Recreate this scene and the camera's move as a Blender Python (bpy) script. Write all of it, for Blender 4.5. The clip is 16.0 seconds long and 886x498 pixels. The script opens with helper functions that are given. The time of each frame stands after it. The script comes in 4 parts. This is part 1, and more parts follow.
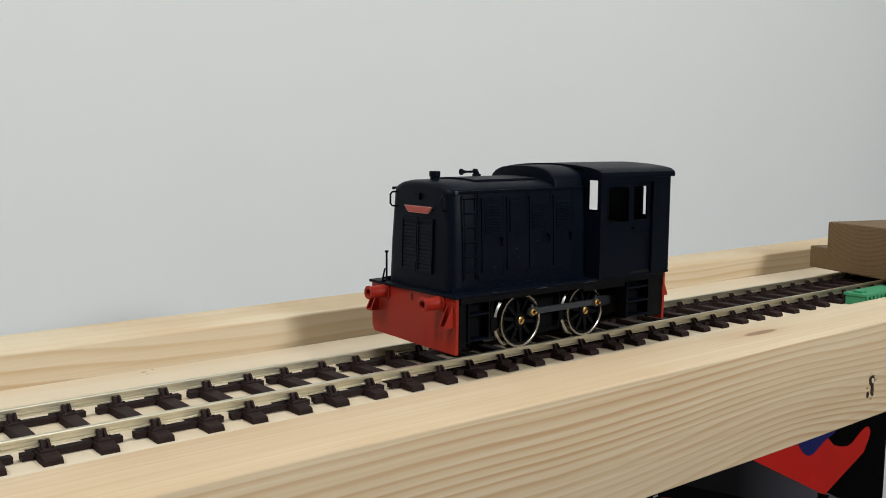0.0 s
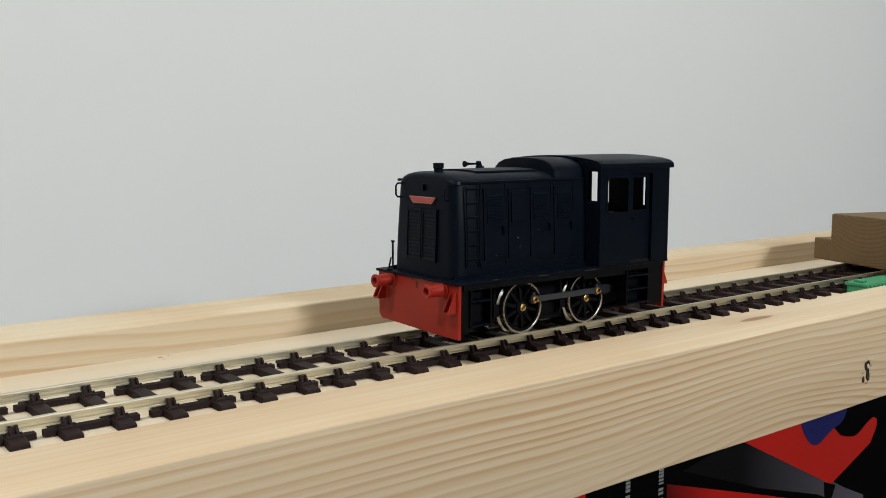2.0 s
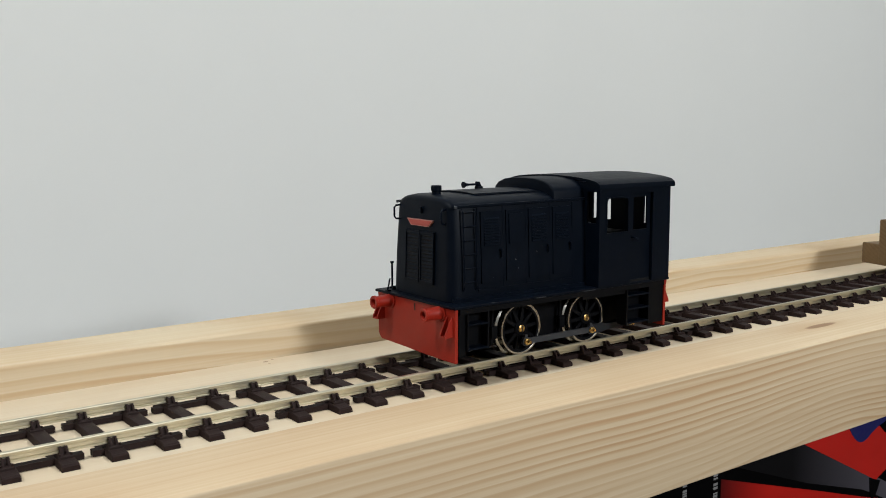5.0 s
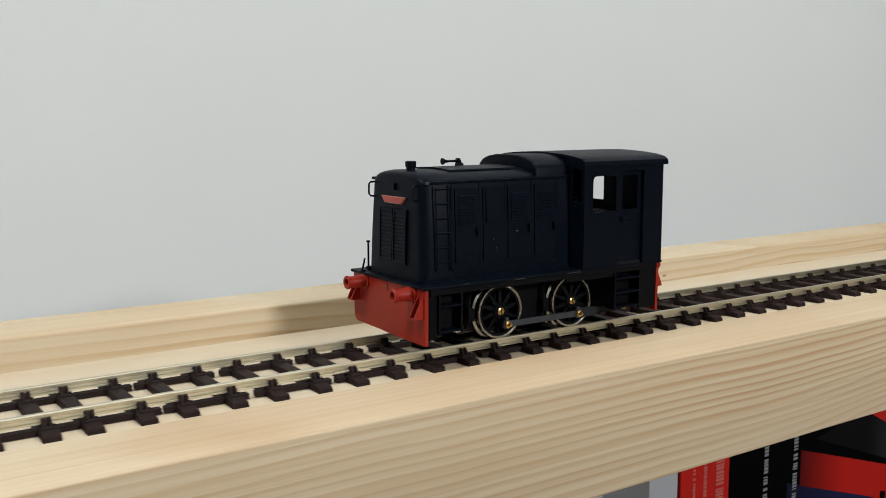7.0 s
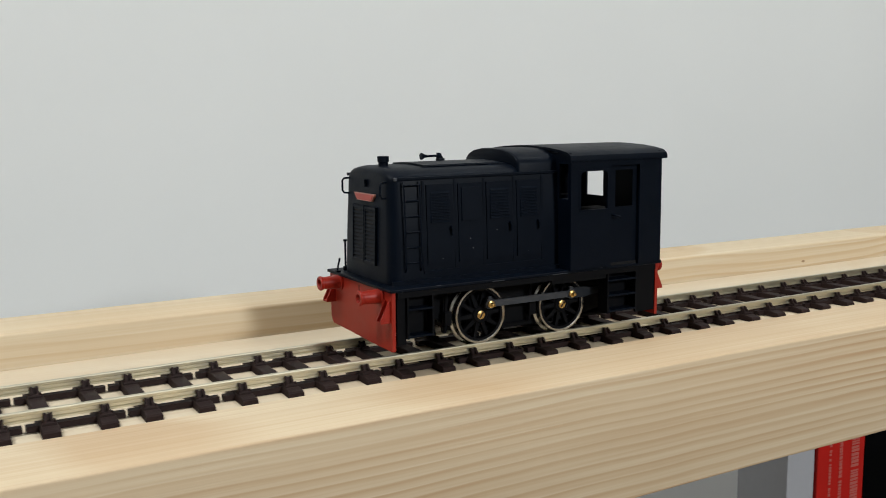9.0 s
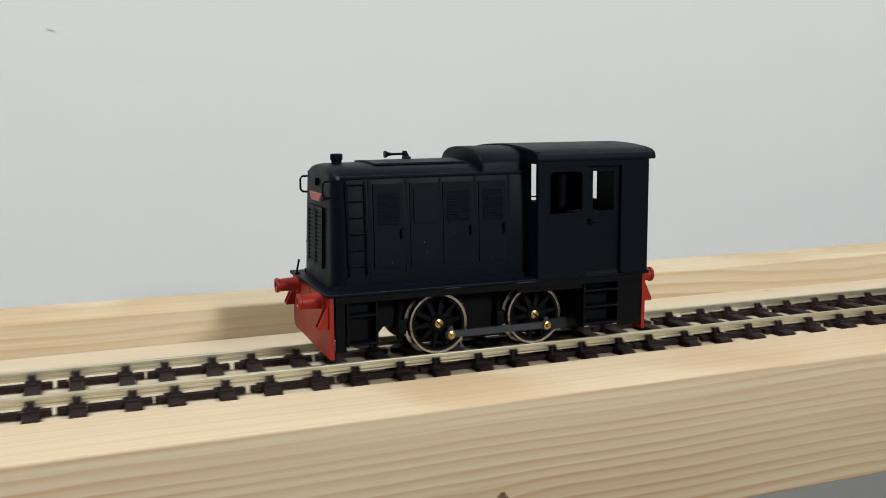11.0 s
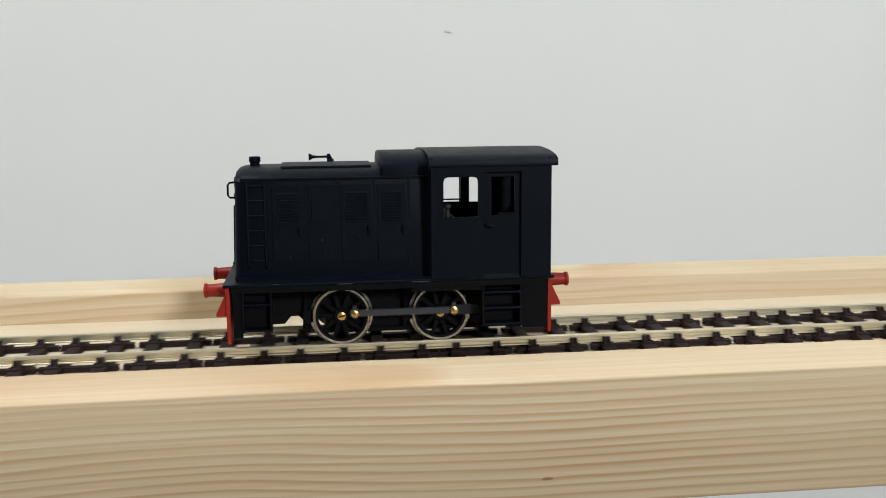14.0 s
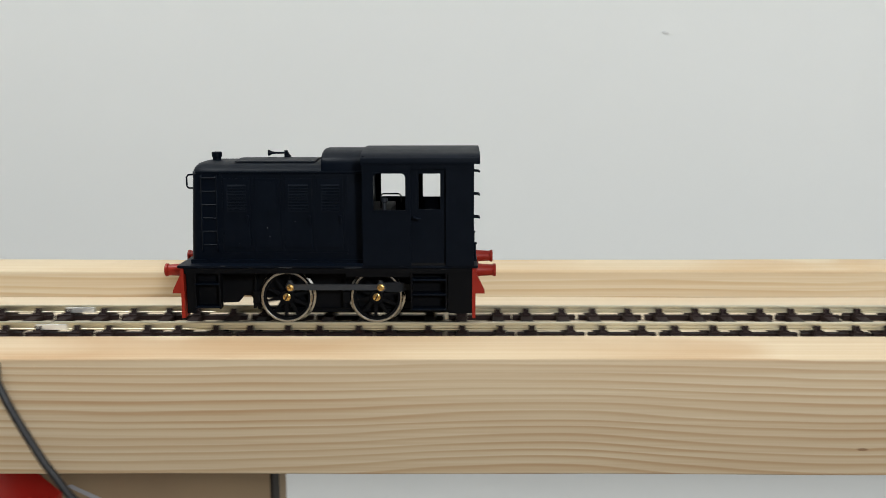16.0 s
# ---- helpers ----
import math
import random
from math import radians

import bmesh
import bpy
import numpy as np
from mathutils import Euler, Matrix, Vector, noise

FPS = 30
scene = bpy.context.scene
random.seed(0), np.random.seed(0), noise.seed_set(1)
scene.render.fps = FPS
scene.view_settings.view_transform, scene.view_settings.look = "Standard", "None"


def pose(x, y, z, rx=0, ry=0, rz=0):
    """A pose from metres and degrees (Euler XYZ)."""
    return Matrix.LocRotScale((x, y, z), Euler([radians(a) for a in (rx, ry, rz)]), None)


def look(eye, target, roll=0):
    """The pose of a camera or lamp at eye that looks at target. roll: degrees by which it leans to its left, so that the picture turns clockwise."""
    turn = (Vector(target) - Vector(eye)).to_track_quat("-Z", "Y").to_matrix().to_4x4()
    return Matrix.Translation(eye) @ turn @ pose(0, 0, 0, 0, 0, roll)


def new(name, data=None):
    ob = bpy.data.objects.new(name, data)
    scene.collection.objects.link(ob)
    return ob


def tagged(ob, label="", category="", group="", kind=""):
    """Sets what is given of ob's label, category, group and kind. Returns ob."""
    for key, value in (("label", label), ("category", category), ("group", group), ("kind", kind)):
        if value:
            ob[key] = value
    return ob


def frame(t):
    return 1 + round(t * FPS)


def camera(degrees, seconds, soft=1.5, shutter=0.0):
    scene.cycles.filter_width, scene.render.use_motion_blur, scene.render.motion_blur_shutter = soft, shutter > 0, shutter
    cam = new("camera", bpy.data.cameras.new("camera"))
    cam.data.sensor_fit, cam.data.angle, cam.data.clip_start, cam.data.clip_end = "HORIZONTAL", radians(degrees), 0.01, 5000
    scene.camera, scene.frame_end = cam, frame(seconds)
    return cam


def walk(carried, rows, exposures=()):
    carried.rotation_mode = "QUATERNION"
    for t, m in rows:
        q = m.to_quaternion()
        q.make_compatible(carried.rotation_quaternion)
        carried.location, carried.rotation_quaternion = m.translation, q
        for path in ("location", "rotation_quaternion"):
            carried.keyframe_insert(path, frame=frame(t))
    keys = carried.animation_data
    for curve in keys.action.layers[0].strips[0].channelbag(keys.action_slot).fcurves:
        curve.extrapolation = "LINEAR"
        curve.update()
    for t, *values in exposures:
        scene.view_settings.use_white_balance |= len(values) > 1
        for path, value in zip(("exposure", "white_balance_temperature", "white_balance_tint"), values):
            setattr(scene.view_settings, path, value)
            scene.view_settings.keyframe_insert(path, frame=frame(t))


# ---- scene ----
# Model diesel shunter on O gauge track in a pine trough. World: metres, x along the track, z = 0 at the rail tops.
MM = 0.001

# camera: seconds, x, y, z (mm), yaw, pitch, roll (degrees)
PATH = [
    (0, -234.7, -308.9, 90.1, -39.05, -6.83, -0.39), (0.5, -237.0, -314.0, 89.1, -38.77, -6.51, -0.33), (1, -235.2, -316.4, 89.9, -38.50, -6.86, -0.20),
    (1.5, -239.4, -320.6, 87.2, -38.15, -6.75, -0.03), (2, -239.5, -323.3, 87.6, -38.08, -6.89, -0.06), (2.5, -243.8, -323.3, 86.5, -38.09, -6.95, 0.15),
    (3, -249.4, -324.0, 88.8, -37.89, -6.88, 0.27), (5.5, -288.3, -329.5, 100.9, -36.35, -7.77, 0.17), (6, -296.9, -327.6, 96.9, -35.74, -8.49, 0.09),
    (6.5, -310.2, -331.2, 95.3, -34.83, -8.23, 0.06), (7, -323.6, -332.6, 93.7, -34.22, -7.96, 0.09), (7.5, -343.2, -330.0, 97.5, -33.33, -8.43, 0.20),
    (8, -351.6, -333.1, 96.9, -32.21, -8.44, 0.36), (8.5, -367.2, -334.0, 97.2, -31.17, -8.68, 0.42), (9, -379.4, -335.9, 92.0, -29.81, -8.17, 0.62),
    (9.5, -384.8, -341.5, 91.5, -27.74, -8.11, 0.76), (10, -400.7, -340.4, 90.0, -25.98, -7.86, 0.79), (12.5, -496.2, -362.1, 90.9, -14.58, -8.82, 0.30),
    (13, -519.2, -369.2, 90.7, -12.77, -8.54, 0.40), (13.5, -542.4, -384.8, 96.4, -10.28, -8.89, 0.28), (14, -555.8, -396.6, 98.9, -7.43, -9.11, 0.49),
    (14.5, -567.0, -407.0, 94.2, -4.01, -8.91, 0.49), (15, -573.6, -413.7, 95.6, -1.84, -8.62, 0.71), (15.5, -593.5, -422.5, 90.7, 0.17, -8.35, 0.74),
    (16, -631.3, -435.0, 101.6, 0.65, -9.31, 0.12)]
cam = camera(49.63, 16.0, soft=0.95, shutter=0.5)
walk(cam, [(t, pose(x * MM, y * MM, z * MM, 90 + p, r, w)) for t, x, y, z, w, p, r in PATH], [(0, -0.04), (9.5, -0.05), (13, 0.07), (16, 0.04)])

# ---- light ----
world = bpy.data.worlds.new("room")
scene.world = world
world.use_nodes = True
world.node_tree.nodes["Background"].inputs[0].default_value = (0.8, 0.85, 0.9, 1)
world.node_tree.nodes["Background"].inputs[1].default_value = 0.01


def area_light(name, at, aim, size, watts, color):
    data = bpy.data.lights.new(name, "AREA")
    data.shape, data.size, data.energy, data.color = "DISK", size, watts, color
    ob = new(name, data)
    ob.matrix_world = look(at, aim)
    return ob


area_light("ceiling_lamp", (0.95, -0.2, 2.2), (0.7, 0.05, 0), 0.3, 12, (0.95, 1.0, 1.02))
area_light("ceiling_lamp_far", (-1.5, -0.2, 2.2), (-1.1, 0.05, 0), 0.3, 37, (0.95, 1.0, 1.02))
# Unseen source before the trough, placed by the shadow on the back batten.
area_light("front_light", (0.4, -2.5, 0.98), (-0.2, 0, 0.05), 0.38, 45, (0.95, 1.0, 1.02))
scene.view_settings.exposure = 0.0


# ---- materials ----
def shader(name, color, rough=0.5, metal=0.0, spots=0.0, spot_scale=300.0, bump=0.0, bump_scale=900.0, wear=None, spec=0.5):
    m = bpy.data.materials.new(name)
    m.use_nodes = True
    n, l = m.node_tree.nodes, m.node_tree.links
    b = n["Principled BSDF"]
    b.inputs["Base Color"].default_value = (*color, 1)
    b.inputs["Roughness"].default_value, b.inputs["Metallic"].default_value = rough, metal
    b.inputs["Specular IOR Level"].default_value = spec
    co = n.new("ShaderNodeTexCoord")
    if spots:
        nz = n.new("ShaderNodeTexNoise")
        nz.inputs["Scale"].default_value, nz.inputs["Detail"].default_value = spot_scale, 4
        l.new(co.outputs["Object"], nz.inputs["Vector"])
        mix = n.new("ShaderNodeMix")
        mix.data_type = "RGBA"
        mix.inputs["A"].default_value = (*[c * (1 - spots) for c in color], 1)
        mix.inputs["B"].default_value = (*(wear or [min(1, c * (1 + spots)) for c in color]), 1)
        l.new(nz.outputs["Fac"], mix.inputs["Factor"])
        l.new(mix.outputs["Result"], b.inputs["Base Color"])
        rr = n.new("ShaderNodeMapRange")
        rr.inputs["To Min"].default_value, rr.inputs["To Max"].default_value = max(0.02, rough - 0.1), min(1, rough + 0.1)
        l.new(nz.outputs["Fac"], rr.inputs["Value"])
        l.new(rr.outputs["Result"], b.inputs["Roughness"])
    if bump:
        nb = n.new("ShaderNodeTexNoise")
        nb.inputs["Scale"].default_value, nb.inputs["Detail"].default_value = bump_scale, 3
        l.new(co.outputs["Object"], nb.inputs["Vector"])
        bp = n.new("ShaderNodeBump")
        bp.inputs["Strength"].default_value, bp.inputs["Distance"].default_value = bump, 0.0003
        l.new(nb.outputs["Fac"], bp.inputs["Height"])
        l.new(bp.outputs["Normal"], b.inputs["Normal"])
    return m


def pine(name, pith, ring, light, dark, sway, seed, knots=(), contrast=1.0, waves=()):
    """Sawn pine, grain along x: growth rings round a pith line (y, z in mm) that sways along the plank, and knots (x, y, z, long, wide in mm)."""
    m = bpy.data.materials.new(name)
    m.use_nodes = True
    n, l = m.node_tree.nodes, m.node_tree.links
    b = n["Principled BSDF"]
    b.inputs["Roughness"].default_value = 0.62
    b.inputs["Specular IOR Level"].default_value = 0.3
    co = n.new("ShaderNodeTexCoord").outputs["Object"]

    def math_node(op, a, c=None):
        k = n.new("ShaderNodeMath")
        k.operation = op
        for i, v in enumerate((a, c)):
            if v is None:
                continue
            if isinstance(v, (int, float)):
                k.inputs[i].default_value = v
            else:
                l.new(v, k.inputs[i])
        return k.outputs[0]

    def noise_at(scale3, detail=2.0, offset=0.0):
        mp = n.new("ShaderNodeMapping")
        mp.inputs["Scale"].default_value = scale3
        mp.inputs["Location"].default_value = (offset, offset * 0.7, offset * 0.3)
        l.new(co, mp.inputs["Vector"])
        z = n.new("ShaderNodeTexNoise")
        z.inputs["Scale"].default_value, z.inputs["Detail"].default_value = 1.0, detail
        l.new(mp.outputs["Vector"], z.inputs["Vector"])
        return z.outputs["Fac"]

    sep = n.new("ShaderNodeSeparateXYZ")
    l.new(co, sep.inputs[0])
    slow = math_node("SUBTRACT", noise_at((3.2, 1.5, 1.5), 2, seed), 0.5)
    fast = math_node("SUBTRACT", noise_at((11, 14, 14), 2, seed + 3), 0.5)
    dy = math_node("ADD", math_node("SUBTRACT", sep.outputs["Y"], pith[0] * MM), math_node("MULTIPLY", slow, sway * MM))
    dz = math_node("ADD", math_node("SUBTRACT", sep.outputs["Z"], pith[1] * MM), math_node("MULTIPLY", slow, sway * 1.3 * MM))
    r = math_node("SQRT", math_node("ADD", math_node("MULTIPLY", dy, dy), math_node("MULTIPLY", dz, dz)))
    r = math_node("ADD", r, math_node("MULTIPLY", fast, 3.0 * MM))
    r = math_node("ADD", r, math_node("MULTIPLY", math_node("SUBTRACT", noise_at((1.5, 6, 95), 1, seed + 5), 0.5), 6.0 * MM))
    core = None
    for kx, ky, kz, lx, ly, amp in waves:
        sub = n.new("ShaderNodeVectorMath")
        sub.operation = "SUBTRACT"
        sub.inputs[1].default_value = (kx * MM, ky * MM, kz * MM)
        l.new(co, sub.inputs[0])
        sc = n.new("ShaderNodeVectorMath")
        sc.operation = "MULTIPLY"
        sc.inputs[1].default_value = (1 / (lx * MM), 1 / (ly * MM), 1 / (ly * MM))
        l.new(sub.outputs[0], sc.inputs[0])
        dot = n.new("ShaderNodeVectorMath")
        dot.operation = "DOT_PRODUCT"
        l.new(sc.outputs[0], dot.inputs[0])
        l.new(sc.outputs[0], dot.inputs[1])
        r = math_node("ADD", r, math_node("MULTIPLY", math_node("POWER", 2.718, math_node("MULTIPLY", dot.outputs["Value"], -1.0)), amp * MM))
    for kx, ky, kz, lx, ly in knots:
        sub = n.new("ShaderNodeVectorMath")
        sub.operation = "SUBTRACT"
        sub.inputs[1].default_value = (kx * MM, ky * MM, kz * MM)
        l.new(co, sub.inputs[0])
        sc = n.new("ShaderNodeVectorMath")
        sc.operation = "MULTIPLY"
        sc.inputs[1].default_value = (1 / (lx * MM), 1 / (ly * MM), 1 / (ly * MM))
        l.new(sub.outputs[0], sc.inputs[0])
        ln = n.new("ShaderNodeVectorMath")
        ln.operation = "LENGTH"
        l.new(sc.outputs[0], ln.inputs[0])
        d = ln.outputs["Value"]
        swell = math_node("MULTIPLY", math_node("POWER", 2.718, math_node("MULTIPLY", math_node("MULTIPLY", d, d), -0.12)), min(6.0, ly * 0.6) * MM)
        r = math_node("ADD", r, swell)
        mr = n.new("ShaderNodeMapRange")
        mr.interpolation_type = "SMOOTHSTEP"
        mr.inputs["From Min"].default_value, mr.inputs["From Max"].default_value = 0.5, 1.3
        mr.inputs["To Min"].default_value, mr.inputs["To Max"].default_value = 1.0, 0.0
        l.new(d, mr.inputs["Value"])
        core = mr.outputs["Result"] if core is None else math_node("MAXIMUM", core, mr.outputs["Result"])
    band = math_node("FRACT", math_node("DIVIDE", r, ring * MM))
    ramp = n.new("ShaderNodeValToRGB")
    e = ramp.color_ramp.elements
    e[0].position, e[0].color = 0.0, (*light, 1)
    e[1].position, e[1].color = 1.0, (*light, 1)
    for p, f in ((0.45, 0.25), (0.80, 0.9), (0.90, 0.75)):
        k = e.new(p)
        f *= contrast
        k.color = (*[a * (1 - f) + c * f for a, c in zip(light, dark)], 1)
    l.new(band, ramp.inputs["Fac"])
    streak = noise_at((9, 900, 900), 3, seed + 7)
    patch = noise_at((6, 25, 25), 2, seed + 11)

    def mixed(a, color, fac, lo, hi):
        mr = n.new("ShaderNodeMapRange")
        mr.inputs["From Min"].default_value, mr.inputs["From Max"].default_value = 0.3, 0.75
        mr.inputs["To Min"].default_value, mr.inputs["To Max"].default_value = lo, hi
        l.new(fac, mr.inputs["Value"])
        mx = n.new("ShaderNodeMix")
        mx.data_type = "RGBA"
        l.new(mr.outputs["Result"], mx.inputs["Factor"])
        l.new(a, mx.inputs["A"])
        mx.inputs["B"].default_value = (*color, 1)
        return mx.outputs["Result"]

    color = mixed(ramp.outputs["Color"], light, patch, 0.0, 0.75)
    color = mixed(color, dark, noise_at((4, 260, 260), 2, seed + 17), 0.0, 0.24)
    color = mixed(color, dark, streak, 0.0, 0.26)
    if core is not None:
        color = mixed(color, (0.20, 0.10, 0.045), core, 0.0, 0.75)
    l.new(color, b.inputs["Base Color"])
    bp = n.new("ShaderNodeBump")
    bp.inputs["Strength"].default_value, bp.inputs["Distance"].default_value = 0.25, 0.0002
    l.new(streak, bp.inputs["Height"])
    l.new(bp.outputs["Normal"], b.inputs["Normal"])
    return m


PALE, AMBER = (0.64, 0.55, 0.415), (0.39, 0.225, 0.10)
PINE_FRONT = pine("pine_front", (-90, -420), 3.3, (0.67, 0.55, 0.38), (0.41, 0.215, 0.085), 3, 2.0, knots=[(122, -84, 8, 13, 2.6), (-484, -104, -26, 2.2, 0.6)], contrast=0.82,
                  waves=[(112, -104, -34, 75, 30, -9), (230, -104, -34, 60, 30, 5), (-606, -104, -34, 66, 36, -6), (-330, -104, -26, 14, 10, 2.5)])
PINE_BASE = pine("pine_base", (10, -400), 6.0, PALE, (0.55, 0.38, 0.22), 30, 5.0, knots=[(-88, 65, -7.3, 1.4, 1.0), (-83.5, 67, -7.3, 0.8, 0.6), (-88, 61, -7.3, 0.6, 0.5)], contrast=0.3)
PINE_BACK = pine("pine_back", (88, -260), 5.2, (0.64, 0.54, 0.385), (0.45, 0.27, 0.12), 22, 9.0, knots=[(114, 70, -4, 1.8, 0.8)], contrast=0.7)
OFFCUT = pine("offcut_pine", (20, 75), 2.6, (0.17, 0.105, 0.045), (0.085, 0.045, 0.019), 10, 14.0, contrast=0.8)
WALL_PAINT = shader("wall_paint", (0.79, 0.79, 0.77), 0.85, spots=0.02, spot_scale=6, bump=0.08, bump_scale=500, spec=0.2)
WALL_CHIP = shader("bare_plaster_chip", (0.69, 0.69, 0.68), 0.9, spots=0.1, spot_scale=900)
CEILING_PAINT = shader("ceiling_paint", (0.82, 0.82, 0.81), 0.9, spots=0.02, spot_scale=5)
# Dark tone for the unseen walls keeps the bounced fill low.
LOW_BOUNCE_PAINT = shader("low_bounce_paint", (0.36, 0.35, 0.33), 0.85, spots=0.05, spot_scale=6)
CARPET = shader("carpet", (0.22, 0.2, 0.18), 0.95, spots=0.3, spot_scale=60)
# Dark so that little light bounces up to the cartons.
LOW_BOUNCE_DESK = shader("low_bounce_desk", (0.14, 0.12, 0.10), 0.45, spots=0.08, spot_scale=30)
LOCO_BLACK = shader("satin_blue_black_paint", (0.0010, 0.0028, 0.0068), 0.46, spots=0.25, spot_scale=160, bump=0.12, bump_scale=1500, spec=0.08)
CHASSIS_BLACK = shader("chassis_black", (0.0018, 0.002, 0.003), 0.55, spots=0.3, spot_scale=250, spec=0.08)
DARK_INSIDE = shader("cab_interior_black", (0.003, 0.003, 0.004), 0.7, spots=0.2, spec=0.2)
BUFFER_RED = shader("buffer_beam_red", (0.26, 0.014, 0.006), 0.45, spots=0.16, spot_scale=120, bump=0.1, bump_scale=1200, spec=0.25)
BADGE_RED = shader("badge_red", (0.33, 0.045, 0.03), 0.45, spots=0.3, spot_scale=900)
BADGE_EDGE = shader("badge_edge", (0.45, 0.2, 0.16), 0.4, metal=0.3, spots=0.2)
STEEL = shader("bright_steel", (0.40, 0.38, 0.35), 0.25, metal=1.0, spots=0.12, spot_scale=400)
ROD_GREY = shader("rod_grey", (0.032, 0.036, 0.044), 0.45, metal=0.3, spots=0.2, spot_scale=300)
TAIL_BLACK = shader("link_black", (0.012, 0.014, 0.018), 0.5, spots=0.2, spec=0.15)
BRASS = shader("brass", (0.62, 0.40, 0.14), 0.28, metal=1.0, spots=0.2, spot_scale=600)
NICKEL = shader("nickel_silver", (0.60, 0.55, 0.42), 0.4, metal=1.0, spots=0.06, spot_scale=60)
SLEEPER_PLASTIC = shader("sleeper_plastic", (0.019, 0.0105, 0.0095), 0.65, spots=0.35, spot_scale=200, bump=0.3, bump_scale=1400, spec=0.12)
CHROME = shader("joiner_metal", (0.9, 0.91, 0.93), 0.3, metal=0.8)
GREEN_PLASTIC = shader("green_plastic", (0.035, 0.24, 0.11), 0.5, spots=0.1, spot_scale=200)
CABLE_BLACK = shader("cable_black", (0.012, 0.012, 0.014), 0.45, spots=0.15)
# Dark colour stands in for the shade inside holes, slots and gaps.
HOLE_SHADE = shader("hole_shade", (0.02, 0.013, 0.008), 0.9, spots=0.4, spot_scale=900)
TORN_WOOD = shader("torn_wood", (0.16, 0.085, 0.04), 0.9, spots=0.5, spot_scale=700)
DULL_BRASS = shader("dull_brass", (0.42, 0.33, 0.13), 0.35, metal=1.0, spots=0.3, spot_scale=500)
CARD_BLACK = shader("printed_black", (0.0015, 0.0015, 0.0018), 0.6, spots=0.2, spec=0.02)
CARD_RED = shader("printed_red", (0.42, 0.011, 0.007), 0.5, spots=0.12, spot_scale=40, spec=0.15)
CARD_BLUE = shader("printed_blue", (0.010, 0.012, 0.085), 0.5, spots=0.12, spec=0.15)


def printed_fade(name, c0, c1, x0, x1):
    """Printed card that fades from one colour to another along x (mm)."""
    m = shader(name, c1, 0.5, spec=0.1)
    n, l = m.node_tree.nodes, m.node_tree.links
    sep = n.new("ShaderNodeSeparateXYZ")
    l.new(n.new("ShaderNodeTexCoord").outputs["Object"], sep.inputs[0])
    mr = n.new("ShaderNodeMapRange")
    mr.inputs["From Min"].default_value, mr.inputs["From Max"].default_value = x0 * MM, x1 * MM
    l.new(sep.outputs["X"], mr.inputs["Value"])
    mix = n.new("ShaderNodeMix")
    mix.data_type = "RGBA"
    mix.inputs["A"].default_value, mix.inputs["B"].default_value = (*c0, 1), (*c1, 1)
    l.new(mr.outputs["Result"], mix.inputs["Factor"])
    l.new(mix.outputs["Result"], n["Principled BSDF"].inputs["Base Color"])
    return m


CARD_GREY = printed_fade("printed_grey", (0.002, 0.002, 0.003), (0.085, 0.078, 0.095), 330, 500)
CARD_RED_FADE = printed_fade("printed_red_fade", (0.004, 0.002, 0.003), (0.42, 0.011, 0.007), 236, 300)
CARD_INDIGO = printed_fade("printed_indigo", (0.002, 0.002, 0.003), (0.012, 0.012, 0.05), 200, 300)
PINK_INK = shader("printed_pink_ink", (0.42, 0.10, 0.08), 0.5, spots=0.3, spot_scale=700)
CARD_INK = shader("printed_light_ink", (0.2, 0.2, 0.2), 0.5, spots=0.2, spot_scale=700)
CARD_WHITE = shader("white_card", (0.36, 0.36, 0.38), 0.6, spots=0.05)
CHIP_GREY = shader("paint_chip_grey", (0.3, 0.3, 0.3), 0.6, spots=0.1)
CARDBOARD = shader("brown_cardboard", (0.27, 0.19, 0.11), 0.8, spots=0.12, spot_scale=25, bump=0.1)
RED_CASE = shader("red_plastic_case", (0.5, 0.02, 0.015), 0.35, spots=0.1)


# ---- mesh helpers (all sizes in mm) ----
def part(name, bm, material, parent=None, label="", smooth=None):
    bm.normal_update()
    bmesh.ops.scale(bm, vec=(MM, MM, MM), verts=bm.verts)
    me = bpy.data.meshes.new(name)
    bm.to_mesh(me)
    bm.free()
    me.materials.append(material)
    if smooth is not None:
        me.polygons.foreach_set("use_smooth", [True] * len(me.polygons))
        me.set_sharp_from_angle(angle=radians(smooth))
    ob = new(name, me)
    ob.parent = parent
    if label:
        ob["label"] = label
    return ob


def thing(name, label, category, group="", at=(0, 0, 0)):
    ob = new(name)
    ob.empty_display_size = 0.01
    ob.location = [c * MM for c in at]
    return tagged(ob, label, category, group)


def bx(bm, x0, x1, y0, y1, z0, z1, bevel=0.0):
    g = bmesh.ops.create_cube(bm, size=1, matrix=Matrix.Translation(((x0 + x1) / 2, (y0 + y1) / 2, (z0 + z1) / 2)) @ Matrix.Diagonal((x1 - x0, y1 - y0, z1 - z0, 1)))
    if bevel:
        ed = list({e for v in g["verts"] for e in v.link_edges})
        bmesh.ops.bevel(bm, geom=ed, offset=bevel, segments=2, affect="EDGES", profile=0.6)
    return bm


def rod(bm, a, b, r0, r1=None, n=14, caps=True):
    a, b = Vector(a), Vector(b)
    m = Matrix.Translation((a + b) / 2) @ (b - a).to_track_quat("Z", "Y").to_matrix().to_4x4()
    bmesh.ops.create_cone(bm, cap_ends=caps, segments=n, radius1=r0, radius2=r0 if r1 is None else r1, depth=(b - a).length, matrix=m)
    return bm


